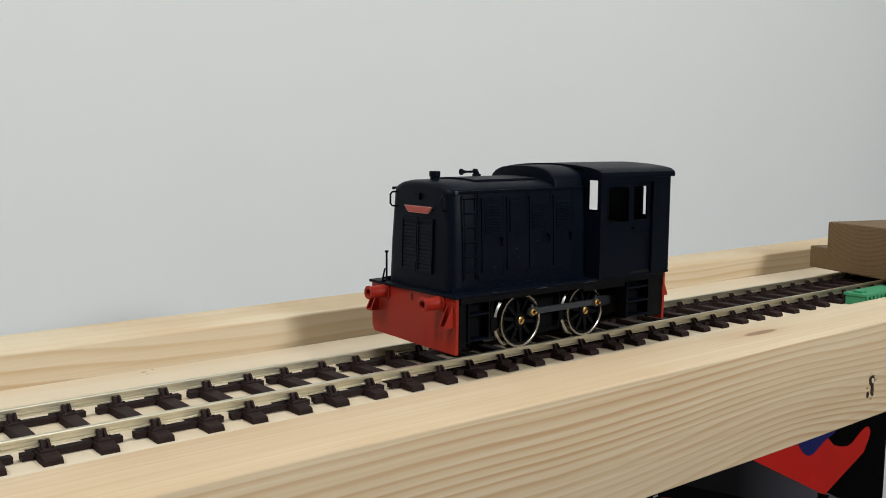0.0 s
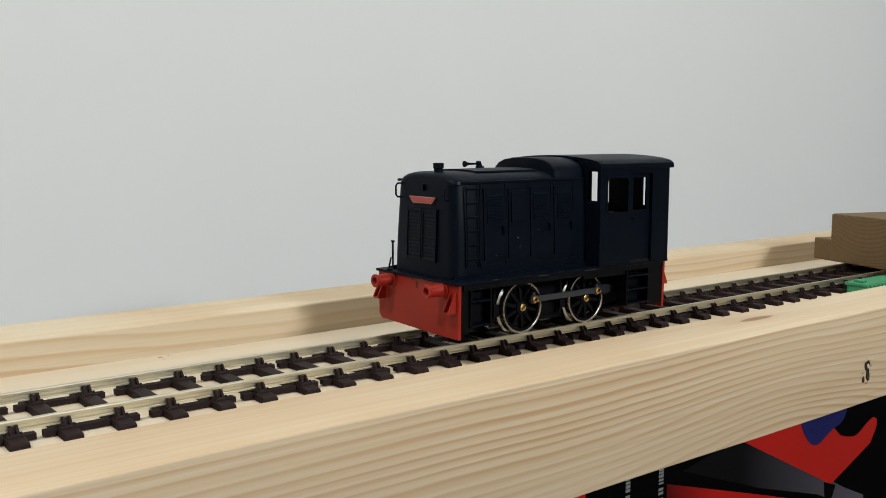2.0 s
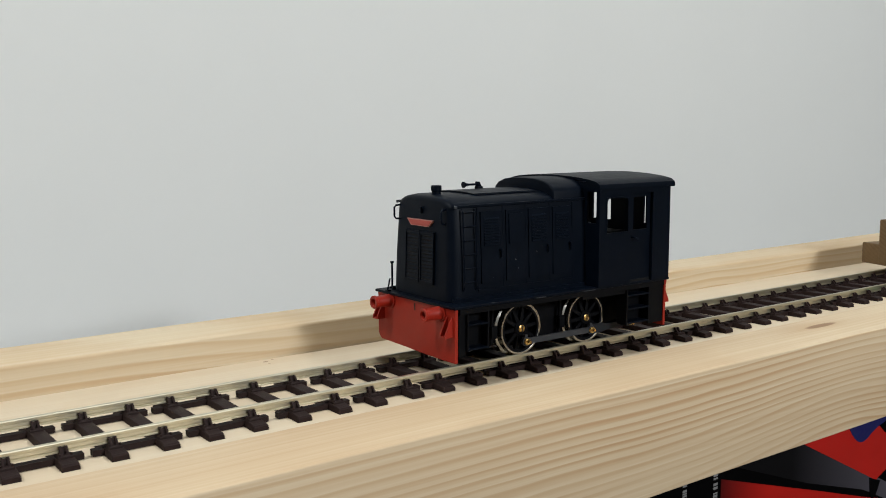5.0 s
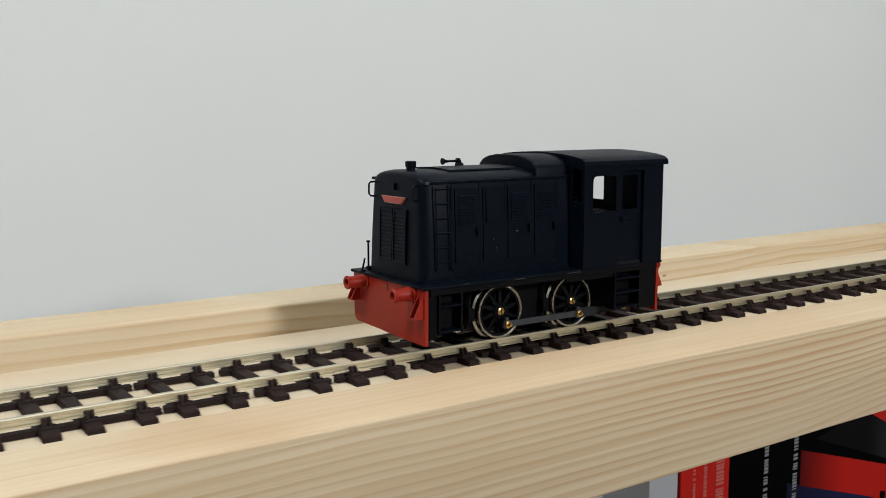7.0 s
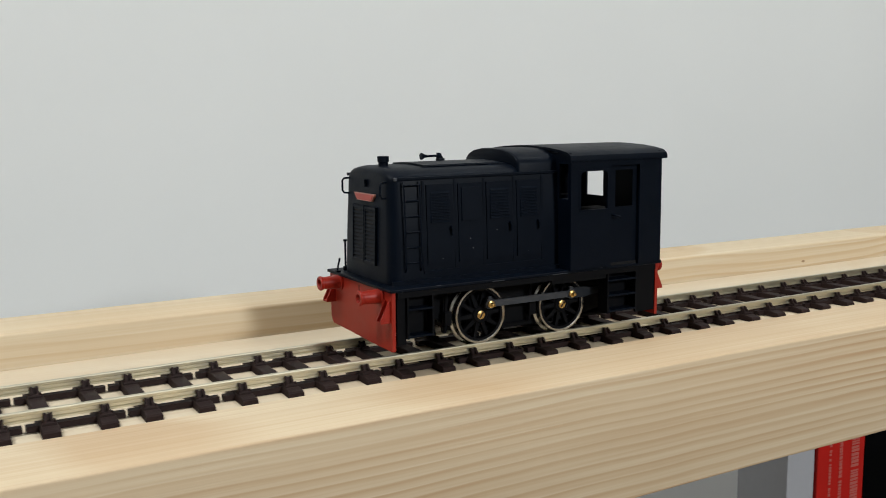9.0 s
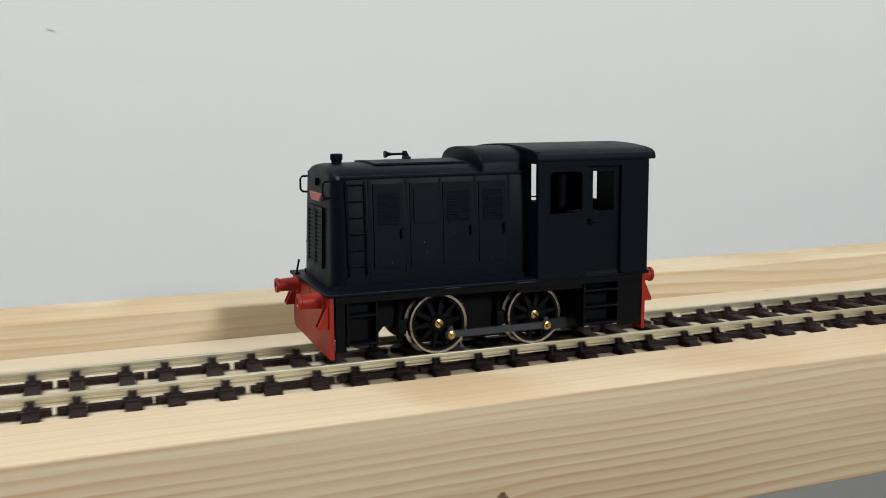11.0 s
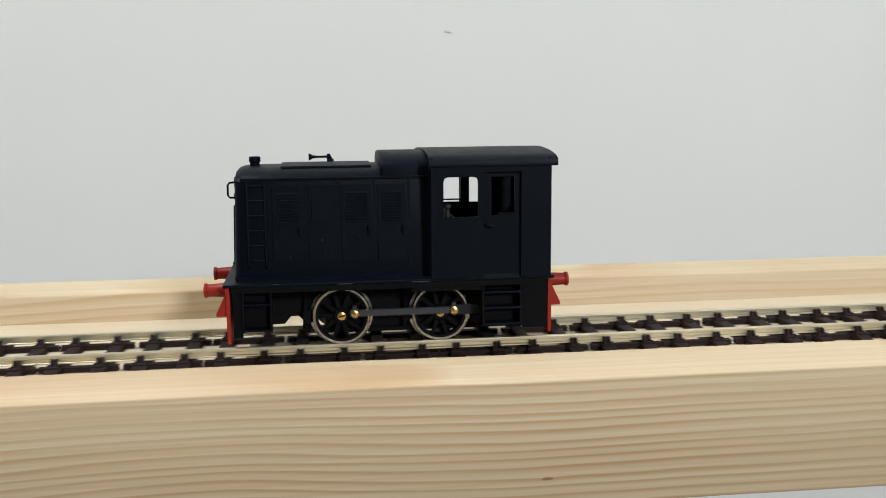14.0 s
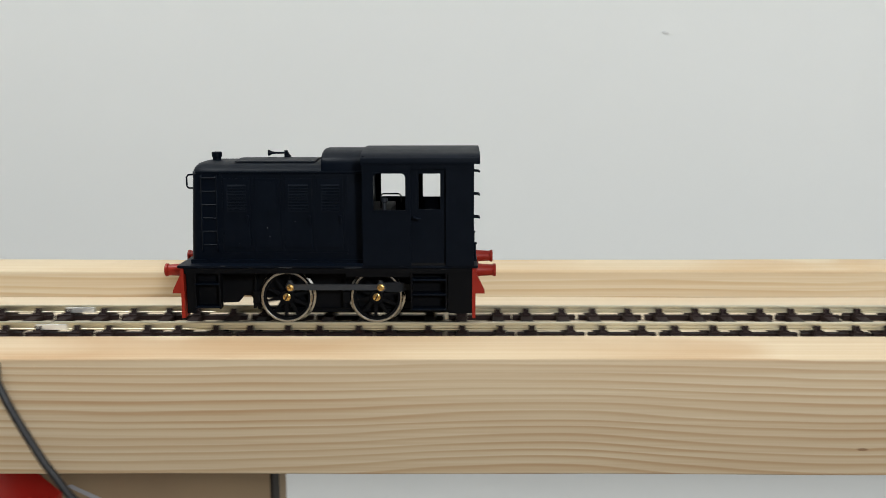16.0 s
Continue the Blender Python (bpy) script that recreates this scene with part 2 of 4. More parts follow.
def rings(bm, loops, cap0=True, cap1=True):
    """Skins a row of point loops of equal length."""
    vs = [[bm.verts.new(p) for p in lp] for lp in loops]
    k = len(vs[0])
    for a, b in zip(vs, vs[1:]):
        for i in range(k):
            bm.faces.new((a[i], a[(i + 1) % k], b[(i + 1) % k], b[i]))
    if cap0:
        bm.faces.new(vs[0][::-1])
    if cap1:
        bm.faces.new(vs[-1])
    bmesh.ops.recalc_face_normals(bm, faces=bm.faces)
    return bm


def turned(bm, profile, centre, axis="y", n=32, caps=True):
    """A turned piece: profile of (along, radius) round an axis through centre."""
    loops = []
    for d, r in profile:
        lp = []
        for i in range(n):
            a = 2 * math.pi * i / n
            c, s = r * math.cos(a), r * math.sin(a)
            p = (c, d, s) if axis == "y" else (d, c, s) if axis == "x" else (c, s, d)
            lp.append(Vector(centre) + Vector(p))
        loops.append(lp)
    return rings(bm, loops, caps and profile[0][1] > 0.01, caps and profile[-1][1] > 0.01)


def pipe(bm, pts, r, n=8):
    """A bent wire through the points."""
    pts = [Vector(p) for p in pts]
    loops, up = [], None
    for i, p in enumerate(pts):
        d = (pts[min(i + 1, len(pts) - 1)] - pts[max(i - 1, 0)]).normalized()
        side = d.orthogonal().normalized() if up is None else (up - d * up.dot(d)).normalized()
        up = side
        other = d.cross(side)
        loops.append([p + side * r * math.cos(2 * math.pi * k / n) + other * r * math.sin(2 * math.pi * k / n) for k in range(n)])
    return rings(bm, loops)


def pierced(us, vs, holes, place, thick):
    """A sheet on the grid us x vs without the cells whose middle lies in a hole (u0, u1, v0, v1); place(u, v) gives the point; thick: offset vector."""
    bm = bmesh.new()
    us = sorted(set(us) | {h[0] for h in holes} | {h[1] for h in holes})
    vs = sorted(set(vs) | {h[2] for h in holes} | {h[3] for h in holes})
    grid = {(i, j): bm.verts.new(place(u, v)) for i, u in enumerate(us) for j, v in enumerate(vs)}
    for i in range(len(us) - 1):
        for j in range(len(vs) - 1):
            u, v = (us[i] + us[i + 1]) / 2, (vs[j] + vs[j + 1]) / 2
            if not any(h[0] < u < h[1] and h[2] < v < h[3] for h in holes):
                bm.faces.new((grid[i, j], grid[i + 1, j], grid[i + 1, j + 1], grid[i, j + 1]))
    bmesh.ops.delete(bm, geom=[v for v in bm.verts if not v.link_faces], context="VERTS")
    g = bmesh.ops.extrude_face_region(bm, geom=list(bm.faces))
    bmesh.ops.translate(bm, vec=thick, verts=[v for v in g["geom"] if isinstance(v, bmesh.types.BMVert)])
    bmesh.ops.recalc_face_normals(bm, faces=bm.faces)
    return bm


def flat_shape(bm, pts, place, depth):
    """A flat printed patch: outline pts through place(u, v), raised by the vector depth."""
    f = bm.faces.new([bm.verts.new(place(u, v)) for u, v in pts])
    g = bmesh.ops.extrude_face_region(bm, geom=[f])
    bmesh.ops.translate(bm, vec=depth, verts=[v for v in g["geom"] if isinstance(v, bmesh.types.BMVert)])
    bmesh.ops.recalc_face_normals(bm, faces=bm.faces)
    return bm


# ---- room ----
def slab(name, x0, x1, y0, y1, z0, z1, material, label, category):
    return tagged(part(name, bx(bmesh.new(), x0, x1, y0, y1, z0, z1), material), label, category, kind="structure")


WALL_Y = 450
slab("wall_back", -3600, 3600, WALL_Y, WALL_Y + 120, -1000, 2300, WALL_PAINT, "plain off-white painted wall behind the model railway", "wall")
# Unseen walls close the room; darker than the back wall to limit bounce.
slab("wall_front", -3600, 3600, -3000, -2880, -1000, 2300, LOW_BOUNCE_PAINT, "unseen room wall, kept dark to cut bounced light", "wall")
slab("wall_west", -3720, -3600, -3000, WALL_Y + 120, -1000, 2300, LOW_BOUNCE_PAINT, "unseen room wall, kept dark to cut bounced light", "wall")
slab("wall_east", 3600, 3720, -3000, WALL_Y + 120, -1000, 2300, LOW_BOUNCE_PAINT, "unseen room wall, kept dark to cut bounced light", "wall")
slab("floor", -3720, 3720, -3000, WALL_Y + 120, -1100, -1000, CARPET, "dull brown carpeted floor of the room", "floor")
slab("ceiling", -3720, 3720, -3000, WALL_Y + 120, 2300, 2400, CEILING_PAINT, "plain white painted ceiling of the room", "ceiling")

# a small chip in the wall's paint
bm = bmesh.new()
flat_shape(bm, [(-3.4, 0.9), (-1.2, 1.5), (1.6, 0.7), (3.6, -0.7), (2.2, -1.3), (-0.6, -0.5), (-2.8, -0.2)], lambda u, v: (-441 + u, WALL_Y, 154 + v), (0, -0.5, 0))
part("paint_chip", bm, WALL_CHIP, bpy.data.objects["wall_back"])

# ---- pine trough ----
def timber(name, x0, x1, y0, y1, z0, z1, material, label, round_edge, parent=None):
    bm = bmesh.new()
    n = 60
    prof = []
    for cy, cz, a0 in ((y1 - round_edge, z1 - round_edge, 0), (y0 + round_edge, z1 - round_edge, 90), (y0 + round_edge, z0 + round_edge, 180), (y1 - round_edge, z0 + round_edge, 270)):
        for k in range(4):
            a = radians(a0 + 30 * k)
            prof.append((cy + round_edge * math.cos(a), cz + round_edge * math.sin(a)))
    loops = []
    for i in range(n + 1):
        x = x0 + (x1 - x0) * i / n
        w = 0.25 * math.sin(x * 0.013 + y0) + 0.15 * math.sin(x * 0.041)
        loops.append([(x, y + w * 0.5, z + w * 0.6) for y, z in prof])
    rings(bm, loops)
    ob = part(name, bm, material, parent, label, smooth=50)
    return ob


trough = thing("track_trough", "long pale pine trough with raised sides carrying model track", "shelf")
timber("front_timber", -1500, 900, -104, -71.5, -36, 7.7, PINE_FRONT, "planed pine batten with amber grain lines", 0.8, trough)
timber("back_timber", -1500, 900, 70, 105.5, -36, 7.0, PINE_BACK, "planed pine batten with fine reddish grain", 1.4, trough)
timber("base_board", -1500, 900, -71.2, 69.7, -27, -7.3, PINE_BASE, "smooth pale pine base board", 0.4, trough)


def wood_screw(x, z, second):
    s = thing("wood_screw", "brass cross-head screw sunk in a torn hole in the pine batten", "screw", "screws in the front batten", (x, -104.3, z))
    # Dark disc and bars put the shade of hole and recess into colour.
    part("hole", turned(bmesh.new(), [(-0.12, 0.01), (-0.12, 3.4), (0.5, 3.4), (0.5, 0.01)], (0, 0, 0)), HOLE_SHADE, s, "dark disc for the shaded hole round the screw")
    part("head", turned(bmesh.new(), [(-0.5, 0.01), (-0.75, 1.6), (-0.6, 2.7), (-0.1, 3.15), (0.3, 3.15), (0.3, 0.01)], (0, 0, 0)), DULL_BRASS, s, smooth=40)
    part("cross_recess", bx(bx(bmesh.new(), -1.9, 1.9, -0.86, -0.5, -0.35, 0.35), -0.35, 0.35, -0.88, -0.5, -1.9, 1.9), HOLE_SHADE, s)
    rnd = random.Random(11)
    # The dark tear patch is a cavity's shade; torn_wood is brown wood.
    for name, cx, cz, r, mat, lift in (("tear", second[0] * 0.55, second[2] * 0.6, 2.2, HOLE_SHADE, 0.95), ("torn_wood", second[0] * 0.9, second[2] * 1.0, 2.0, TORN_WOOD, 0.7)):
        pts = [(cx + r * rnd.uniform(0.7, 1.25) * math.cos(2 * math.pi * k / 15), cz + r * rnd.uniform(0.7, 1.25) * math.sin(2 * math.pi * k / 15)) for k in range(15)]
        part(name, flat_shape(bmesh.new(), pts, lambda u, v: (u, 0.3, v), (0, -0.3 - lift, 0)), mat, s, "ragged patch of torn wood and its shaded cavity")


wood_screw(-329.5, -26.5, (5.2, 0, 4.6))


def torn_hole(x, z):
    """A ragged bored hole with a smaller nick below it and pale lifted splinters."""
    rnd = random.Random(4)
    h = thing("screw_hole", "ragged dark screw hole torn in the pine batten", "hole", at=(x, -104.3, z))

    def blob(cx, cz, rx, rz, seed):
        k = random.Random(seed)
        pts = [(cx + rx * k.uniform(0.75, 1.15) * math.cos(a), cz + rz * k.uniform(0.75, 1.15) * math.sin(a)) for a in [2 * math.pi * i / 14 for i in range(14)]]
        return flat_shape(bmesh.new(), pts, lambda u, v: (u, 0.3, v), (0, -0.45, 0))

    # Raised dark patches take the place of the shade inside the hole.
    part("bore", blob(0.4, 3.6, 2.3, 2.6, 1), HOLE_SHADE, h)
    part("tear", blob(1.2, -0.6, 1.1, 3.6, 2), HOLE_SHADE, h)
    part("nick", blob(-2.6, -2.6, 0.9, 1.5, 3), HOLE_SHADE, h)
    for i in range(9):
        a = rnd.uniform(0, 2 * math.pi)
        cx, cz = 0.2 + 3.4 * math.cos(a), 0.6 + 5.6 * math.sin(a)
        dx, dz = rnd.uniform(-1.6, 1.6), rnd.uniform(0.6, 1.8)
        part("splinter", rod(bmesh.new(), (cx, 0.2, cz), (cx + dx, -rnd.uniform(0.5, 1.2), cz + dz), 0.5, 0.12, n=5), PINE_BASE, h)
    part("plug", blob(0.6, 3.4, 0.9, 1.1, 6), PINE_BASE, h, "pale broken wood inside the hole").location.y = -0.0003


torn_hole(180, -22)

# ---- track ----
UNIT = 17.2
# gaps between the two-sleeper units, set a little unevenly
GAPS = [-25.3 + 33.1 * k for k in range(21, -1, -1)] + [-58.6, -92.0, -126.0, -159.8, -193.0, -225.4, -255.8, -287.0, -318.5, -350.6]
GAPS += [GAPS[-1] - 31.63 * k for k in range(1, 28)]
track = thing("model_railway_track", "model track, nickel-silver rails on dark brown plastic sleepers", "railway track")
RAIL = [(-0.95, -0.35), (-0.75, 0.0), (0.75, 0.0), (0.95, -0.35), (0.9, -1.3), (0.35, -1.6), (0.35, -2.6), (0.95, -3.0), (0.95, -3.5), (-0.95, -3.5), (-0.95, -3.0), (-0.35, -2.6), (-0.35, -1.6), (-0.9, -1.3)]
JOINT = -812
for side in (-17, 17):
    for a, b in ((-1230, JOINT - 0.4), (JOINT + 0.4, 680)):
        part("rail", rings(bmesh.new(), [[(x, side + y, z) for y, z in RAIL] for x in (a, b)]), NICKEL, track, "nickel-silver bullhead rail")
    for s in (-1, 1):
        part("rail_joiner", bx(bmesh.new(), JOINT - 7, JOINT + 7, side + s * 1.15 - 0.6, side + s * 1.15 + 0.6, -3.4, -0.9, 0.2), CHROME, track, "shiny metal rail joiner")


def sleeper_mesh():
    bm = bmesh.new()
    out = [(-2.9, -7.2), (2.9, -7.2), (2.75, -4.75), (2.5, -4.5), (-2.5, -4.5), (-2.75, -4.75)]
    loops = []
    for y, drop, k in ((-26.6, 1.1, 1.0), (-26.0, 0.55, 1.0), (-22.5, 0.12, 1.0), (-12, 0.0, 0.98), (12, 0.0, 0.98), (22.5, 0.12, 1.0), (26.0, 0.55, 1.0), (26.6, 1.1, 1.0)):
        loops.append([(x * k, y, z - (drop if z > -6 else 0)) for x, z in out])
    return rings(bm, loops)


def chair_mesh():
    bm = bmesh.new()
    rings(bm, [[(x * k, y * k, z) for x, y in ((-2.3, -4.6), (2.3, -4.6), (2.3, 4.6), (-2.3, 4.6))] for z, k in ((-4.7, 1.0), (-4.0, 0.98), (-3.6, 0.86))])
    for s in (-1, 1):
        for w in (-1.35, 0.55):
            jaw = [(s * 0.95, -3.8), (s * 3.9, -3.8), (s * 2.9, -2.8), (s * 1.75, -1.5), (s * 0.95, -1.35)]
            rings(bm, [[(x, y, z) for y, z in jaw] for x in (w, w + 0.8)])
        rings(bm, [[(x, y, z) for y, z in ((s * 0.95, -3.8), (s * 2.0, -3.8), (s * 1.4, -1.8), (s * 0.95, -1.7))] for x in (-0.6, 0.6)])
        for x in (-1.7, 1.7):
            rod(bm, (x, s * 3.7, -4.0), (x, s * 3.7, -3.0), 0.5, 0.4, n=6)
    return bm


WEBS = []
first = part("sleeper", sleeper_mesh(), SLEEPER_PLASTIC, track)
chair = part("chair", chair_mesh(), SLEEPER_PLASTIC, first)
chair.location.y = -0.017
for i, (b, a) in enumerate(zip(GAPS, GAPS[1:])):
    mid = (a + b) / 2 + 0.4 * math.sin(i * 2.3)
    for k, x in ((-1, mid - UNIT / 2), (1, mid + UNIT / 2)):
        if i or k > 0:
            s = new("sleeper", first.data)
            s.parent = track
            for side in (-17, 17):
                c = new("chair", chair.data)
                c.parent, c.location.y = s, side * MM
        else:
            s = first
            c = new("chair", chair.data)
            c.parent, c.location.y = s, 0.017
        s.location.x = x * MM
        s.rotation_euler.z = radians(0.5 * math.sin(i * 1.7 + k))
    for side in (-17, 17):
        if WEBS:
            w = new("web", WEBS[0])
            w.parent = track
        else:
            bm = bx(bmesh.new(), -UNIT / 2 + 2.8, UNIT / 2 - 2.8, -1.6, 1.6, -6.9, -4.9)
            for k in (-1, 1):
                bx(bm, *sorted((k * (UNIT / 2 + 2.8), k * (UNIT / 2 + 6.6))), -1.6, 1.6, -6.9, -4.9)
            w = part("web", bm, SLEEPER_PLASTIC, track)
            WEBS.append(w.data)
        w.location = (mid * MM, side * MM, 0)

# ---- locomotive (own space: x back from the front beam, z from the rail top) ----
loco = thing("model_locomotive", "blue-black model diesel shunter with red buffer beams standing on the rails", "model train")


def both(fn):
    for s in (-1, 1):
        fn(s)


# running plate and beams
bm = bx(bmesh.new(), -1.0, 129, -29.4, 29.4, 26.6, 27.8, 0.3)
part("running_plate", bm, LOCO_BLACK, loco)
for s in (-1, 1):
    part("valance", bx(bmesh.new(), 2, 126, s * 28.6 - 0.5, s * 28.6 + 0.5, 24.3, 26.5), CHASSIS_BLACK, loco)


def beam(name, x, d):
    """Buffer beam plate with rounded lower corners, at x, facing d."""
    out = [(-28.4, 26.55), (28.4, 26.55), (28.2, 8.2), (27.2, 6.6), (25.8, 5.6), (8, 5.2), (-8, 4.6), (-28.2, 4.4)]
    bm = flat_shape(bmesh.new(), out, lambda u, v: (x, u, v), (1.4 * -d, 0, 0))
    b = part(name, bm, BUFFER_RED, loco, "red painted buffer beam plate")
    # Flat dark patch for the shade in the slot; nothing is cut.
    part("coupling_slot", bx(bmesh.new(), x + d * 0.05 - 0.06, x + d * 0.05 + 0.06, -0.5, 0.4, 22.4, 25.4), HOLE_SHADE, b, "dark patch for the shaded coupling slot")
    for s in (-1, 1):
        y, z = s * 18.5, 24.0
        prof = [(0, 0.01), (0, 3.7), (0.6, 3.7), (0.8, 2.95), (1.4, 2.8), (7.0, 2.45), (7.7, 2.5), (8.0, 2.85), (8.8, 2.9), (9.1, 2.7), (9.1, 1.75), (8.7, 1.5), (6.0, 1.45), (6.0, 0.01)]
        bm = turned(bmesh.new(), [(d * a, r) for a, r in prof], (x, y, z), "x", 22)
        bf = part("buffer", bm, BUFFER_RED, loco, "red hollow sprung buffer", smooth=35)
        # Dark disc gives the bore its shade by colour.
        part("buffer_bore", turned(bmesh.new(), [(d * 7.0, 0.01), (d * 7.0, 1.43), (d * 6.1, 1.43)], (x, y, z), "x", 16), HOLE_SHADE, bf, "dark disc for the shaded buffer bore")
        bm = bmesh.new()
        yy = s * 25.0
        prof = [(0, 23.6), (d * 0.8, 22.8), (d * 4.0, 16.2), (d * 4.0, 15.6), (0, 15.6)]
        for w in (-1.9, 1.3):
            rings(bm, [[(x + a, yy + w + k, z2) for a, z2 in prof] for k in (0, 0.7)])
        bx(bm, min(x, x + d * 4.0), max(x, x + d * 4.0), yy - 2.0, yy + 2.0, 15.1, 15.7)
        part("shunter_step", bm, BUFFER_RED, loco, "red gusseted footstep")


beam("front_beam", 0, -1)
beam("rear_beam", 128, 1)


def hood_profile(sy, z_top, y_side=20.8, z_eave=66.0, z0=27.8, lift=0.0):
    right = [(22.0, z0), (21.9, 45), (y_side, z_eave)]
    arc = [(y_side * math.cos(radians(a)) ** 0.55, z_eave + (z_top - z_eave) * math.sin(radians(a))) for a in (18, 36, 54, 72)]
    half = right + arc
    pts = half + [(0, z_top)] + [(-y, z) for y, z in half[::-1]]
    return [(y * sy, z + lift) for y, z in pts]


# bonnet
bm = bmesh.new()
loops = []
for x, sy, zt in ((3.0, 0.80, 69.0), (3.25, 0.86, 70.0), (4.1, 0.93, 70.8), (5.6, 0.975, 71.2), (8.5, 1.0, 71.5), (20, 1, 71.5), (60, 1, 71.5), (79.8, 1, 71.5)):
    loops.append([(x + (z - 28) / 43 * 1.3 * max(0, 1 - (x - 3) / 40), y * (1 - 0.05 * (z - 28) / 43 * max(0, 1 - (x - 3) / 12)), z) for y, z in hood_profile(sy, zt)])
rings(bm, loops)
bonnet = part("bonnet", bm, LOCO_BLACK, loco, "satin blue-black engine bonnet", smooth=38)
# raised cowl before the cab
bm = bmesh.new()
loops = []
for x, k in ((60.9, 0.97), (61.2, 0.99), (61.9, 1), (79.8, 1)):
    loops.append([(x, y * k, 66 + (z - 66) * k) for y, z in
                  [(20.6, 66), (20.4, 70.6)] + [(20.4 * math.cos(radians(a)) ** 0.72, 70.6 + 6.2 * math.sin(radians(a))) for a in (15, 35, 55, 75)] + [(0, 76.8)]
                  + [(-20.4 * math.cos(radians(a)) ** 0.72, 70.6 + 6.2 * math.sin(radians(a))) for a in (75, 55, 35, 15)] + [(-20.4, 70.6), (-20.6, 66)]])
rings(bm, loops)
part("fuel_tank_cowl", bm, LOCO_BLACK, loco, smooth=38)
# top hatch
bm = bmesh.new()
rings(bm, [[(x, y, z) for y, z in ((-13, 71.2), (-12.6, 71.75), (-6, 72.15), (0, 72.3), (6, 72.15), (12.6, 71.75), (13, 71.2))] for x in (22, 57.5)])
part("roof_hatch", bm, LOCO_BLACK, loco)


def bonnet_side(s):
    bm = bmesh.new()
    bx(bm, 6, 79.6, s * 20.9 - 0.45, s * 20.9 + 0.45, 66.9, 67.9, 0.15)
    part("gutter_strip", bm, LOCO_BLACK, bonnet)
    part("foot_angle", bx(bmesh.new(), 3.5, 79.6, s * 22.2 - 0.6, s * 22.2 + 0.6, 27.8, 29.4), LOCO_BLACK, bonnet)

    def lean(z):
        return 22.0 - max(0, z - 45) * 0.055

    def panel(x0, x1, z0, z1, y_off, t=0.5):
        b = bmesh.new()
        rings(b, [[(x0, s * (lean(z0) + y_off - 0.2), z0), (x1, s * (lean(z0) + y_off - 0.2), z0), (x1, s * (lean(z1) + y_off - 0.2), z1), (x0, s * (lean(z1) + y_off - 0.2), z1)],
                  [(x0, s * (lean(z0) + y_off + t), z0), (x1, s * (lean(z0) + y_off + t), z0), (x1, s * (lean(z1) + y_off + t), z1), (x0, s * (lean(z1) + y_off + t), z1)]])
        return b

    def louvres(x0, x1, z0, z1, count):
        b = bmesh.new()
        for i in range(count):
            z = z0 + (z1 - z0) * (i + 0.5) / count
            h = (z1 - z0) / count * 0.62
            y = lean(z) + 0.55
            rings(b, [[(x, s * (y - 0.2), z - h / 2), (x, s * (y + 0.5), z - h / 2), (x, s * (y + 0.05), z + h / 2), (x, s * (y - 0.2), z + h / 2)] for x in (x0, x1)])
        return b

    for x0, x1, kind in ((18.6, 30.0, "louvre"), (32.4, 43.2, "plain"), (45.2, 57.0, "louvre"), (59.4, 70.5, "louvre")):
        d = part("bonnet_door", panel(x0, x1, 34.8, 64.8, 0.0, 0.6), LOCO_BLACK, bonnet)
        if kind == "louvre":
            part("louvres", louvres(x0 + 1.6, x1 - 1.6, 50.3, 62.4, 10), LOCO_BLACK, d)
            bm = bmesh.new()
            rod(bm, (x1 - 1.0, s * 22.3, 48.2), (x1 - 1.0, s * 23.6, 48.2), 0.7, n=10)
            bx(bm, x1 - 1.4, x1 - 0.6, s * 23.3 - 0.3, s * 23.3 + 0.3, 45.2, 48.4)
            part("door_handle", bm, LOCO_BLACK, d)
        else:
            part("inner_panel", panel(x0 + 1.3, x1 - 1.3, 50.5, 63.3, 0.6, 0.4), LOCO_BLACK, d)
    for x in (17.4, 31.2, 44.2, 58.2, 71.8):
        part("door_post", panel(x - 0.55, x + 0.55, 32.5, 66.4, 0.0, 0.22), LOCO_BLACK, bonnet)
    part("door_sill", panel(17.0, 72.3, 31.2, 32.4, 0.0, 0.3), LOCO_BLACK, bonnet)
    # flat ladder close to the side
    bm = bmesh.new()
    for x in (9.0, 15.6):
        pipe(bm, [(x, s * 21.0, 66.2), (x, s * 21.8, 65.4), (x, s * 22.9, 45), (x, s * 23.1, 34), (x, s * 22.2, 32.6)], 0.3, 6)
    for z in (36.0, 41.8, 47.6, 53.4, 59.2, 65.0):
        pipe(bm, [(9.0, s * (lean(z) + 0.9), z), (15.6, s * (lean(z) + 0.9), z)], 0.28, 6)
    part("bonnet_ladder", bm, LOCO_BLACK, bonnet)
    # bare end of the gutter and a few chips in the paint
    part("gutter_end", bx(bmesh.new(), 5.4, 6.6, s * 20.9 - 0.5, s * 20.9 + 0.5, 66.7, 67.9, 0.2), ROD_GREY, bonnet, "bare worn metal gutter end")
    if s < 0:
        for x, z, r in ((25.0, 36.6, 0.12), (37.4, 43.4, 0.14), (38.6, 39.6, 0.13), (49.5, 46.0, 0.1), (64.5, 36.4, 0.1)):
            part("paint_chip", turned(bmesh.new(), [(-22.62, 0.01), (-22.6, r), (-22.2, r)], (x, 0, z), "y", 6, False), CHIP_GREY, bonnet, "tiny pale chip in the paint")


both(bonnet_side)


def face_x(z):
    return 3.0 + (z - 28) / 43 * 1.3


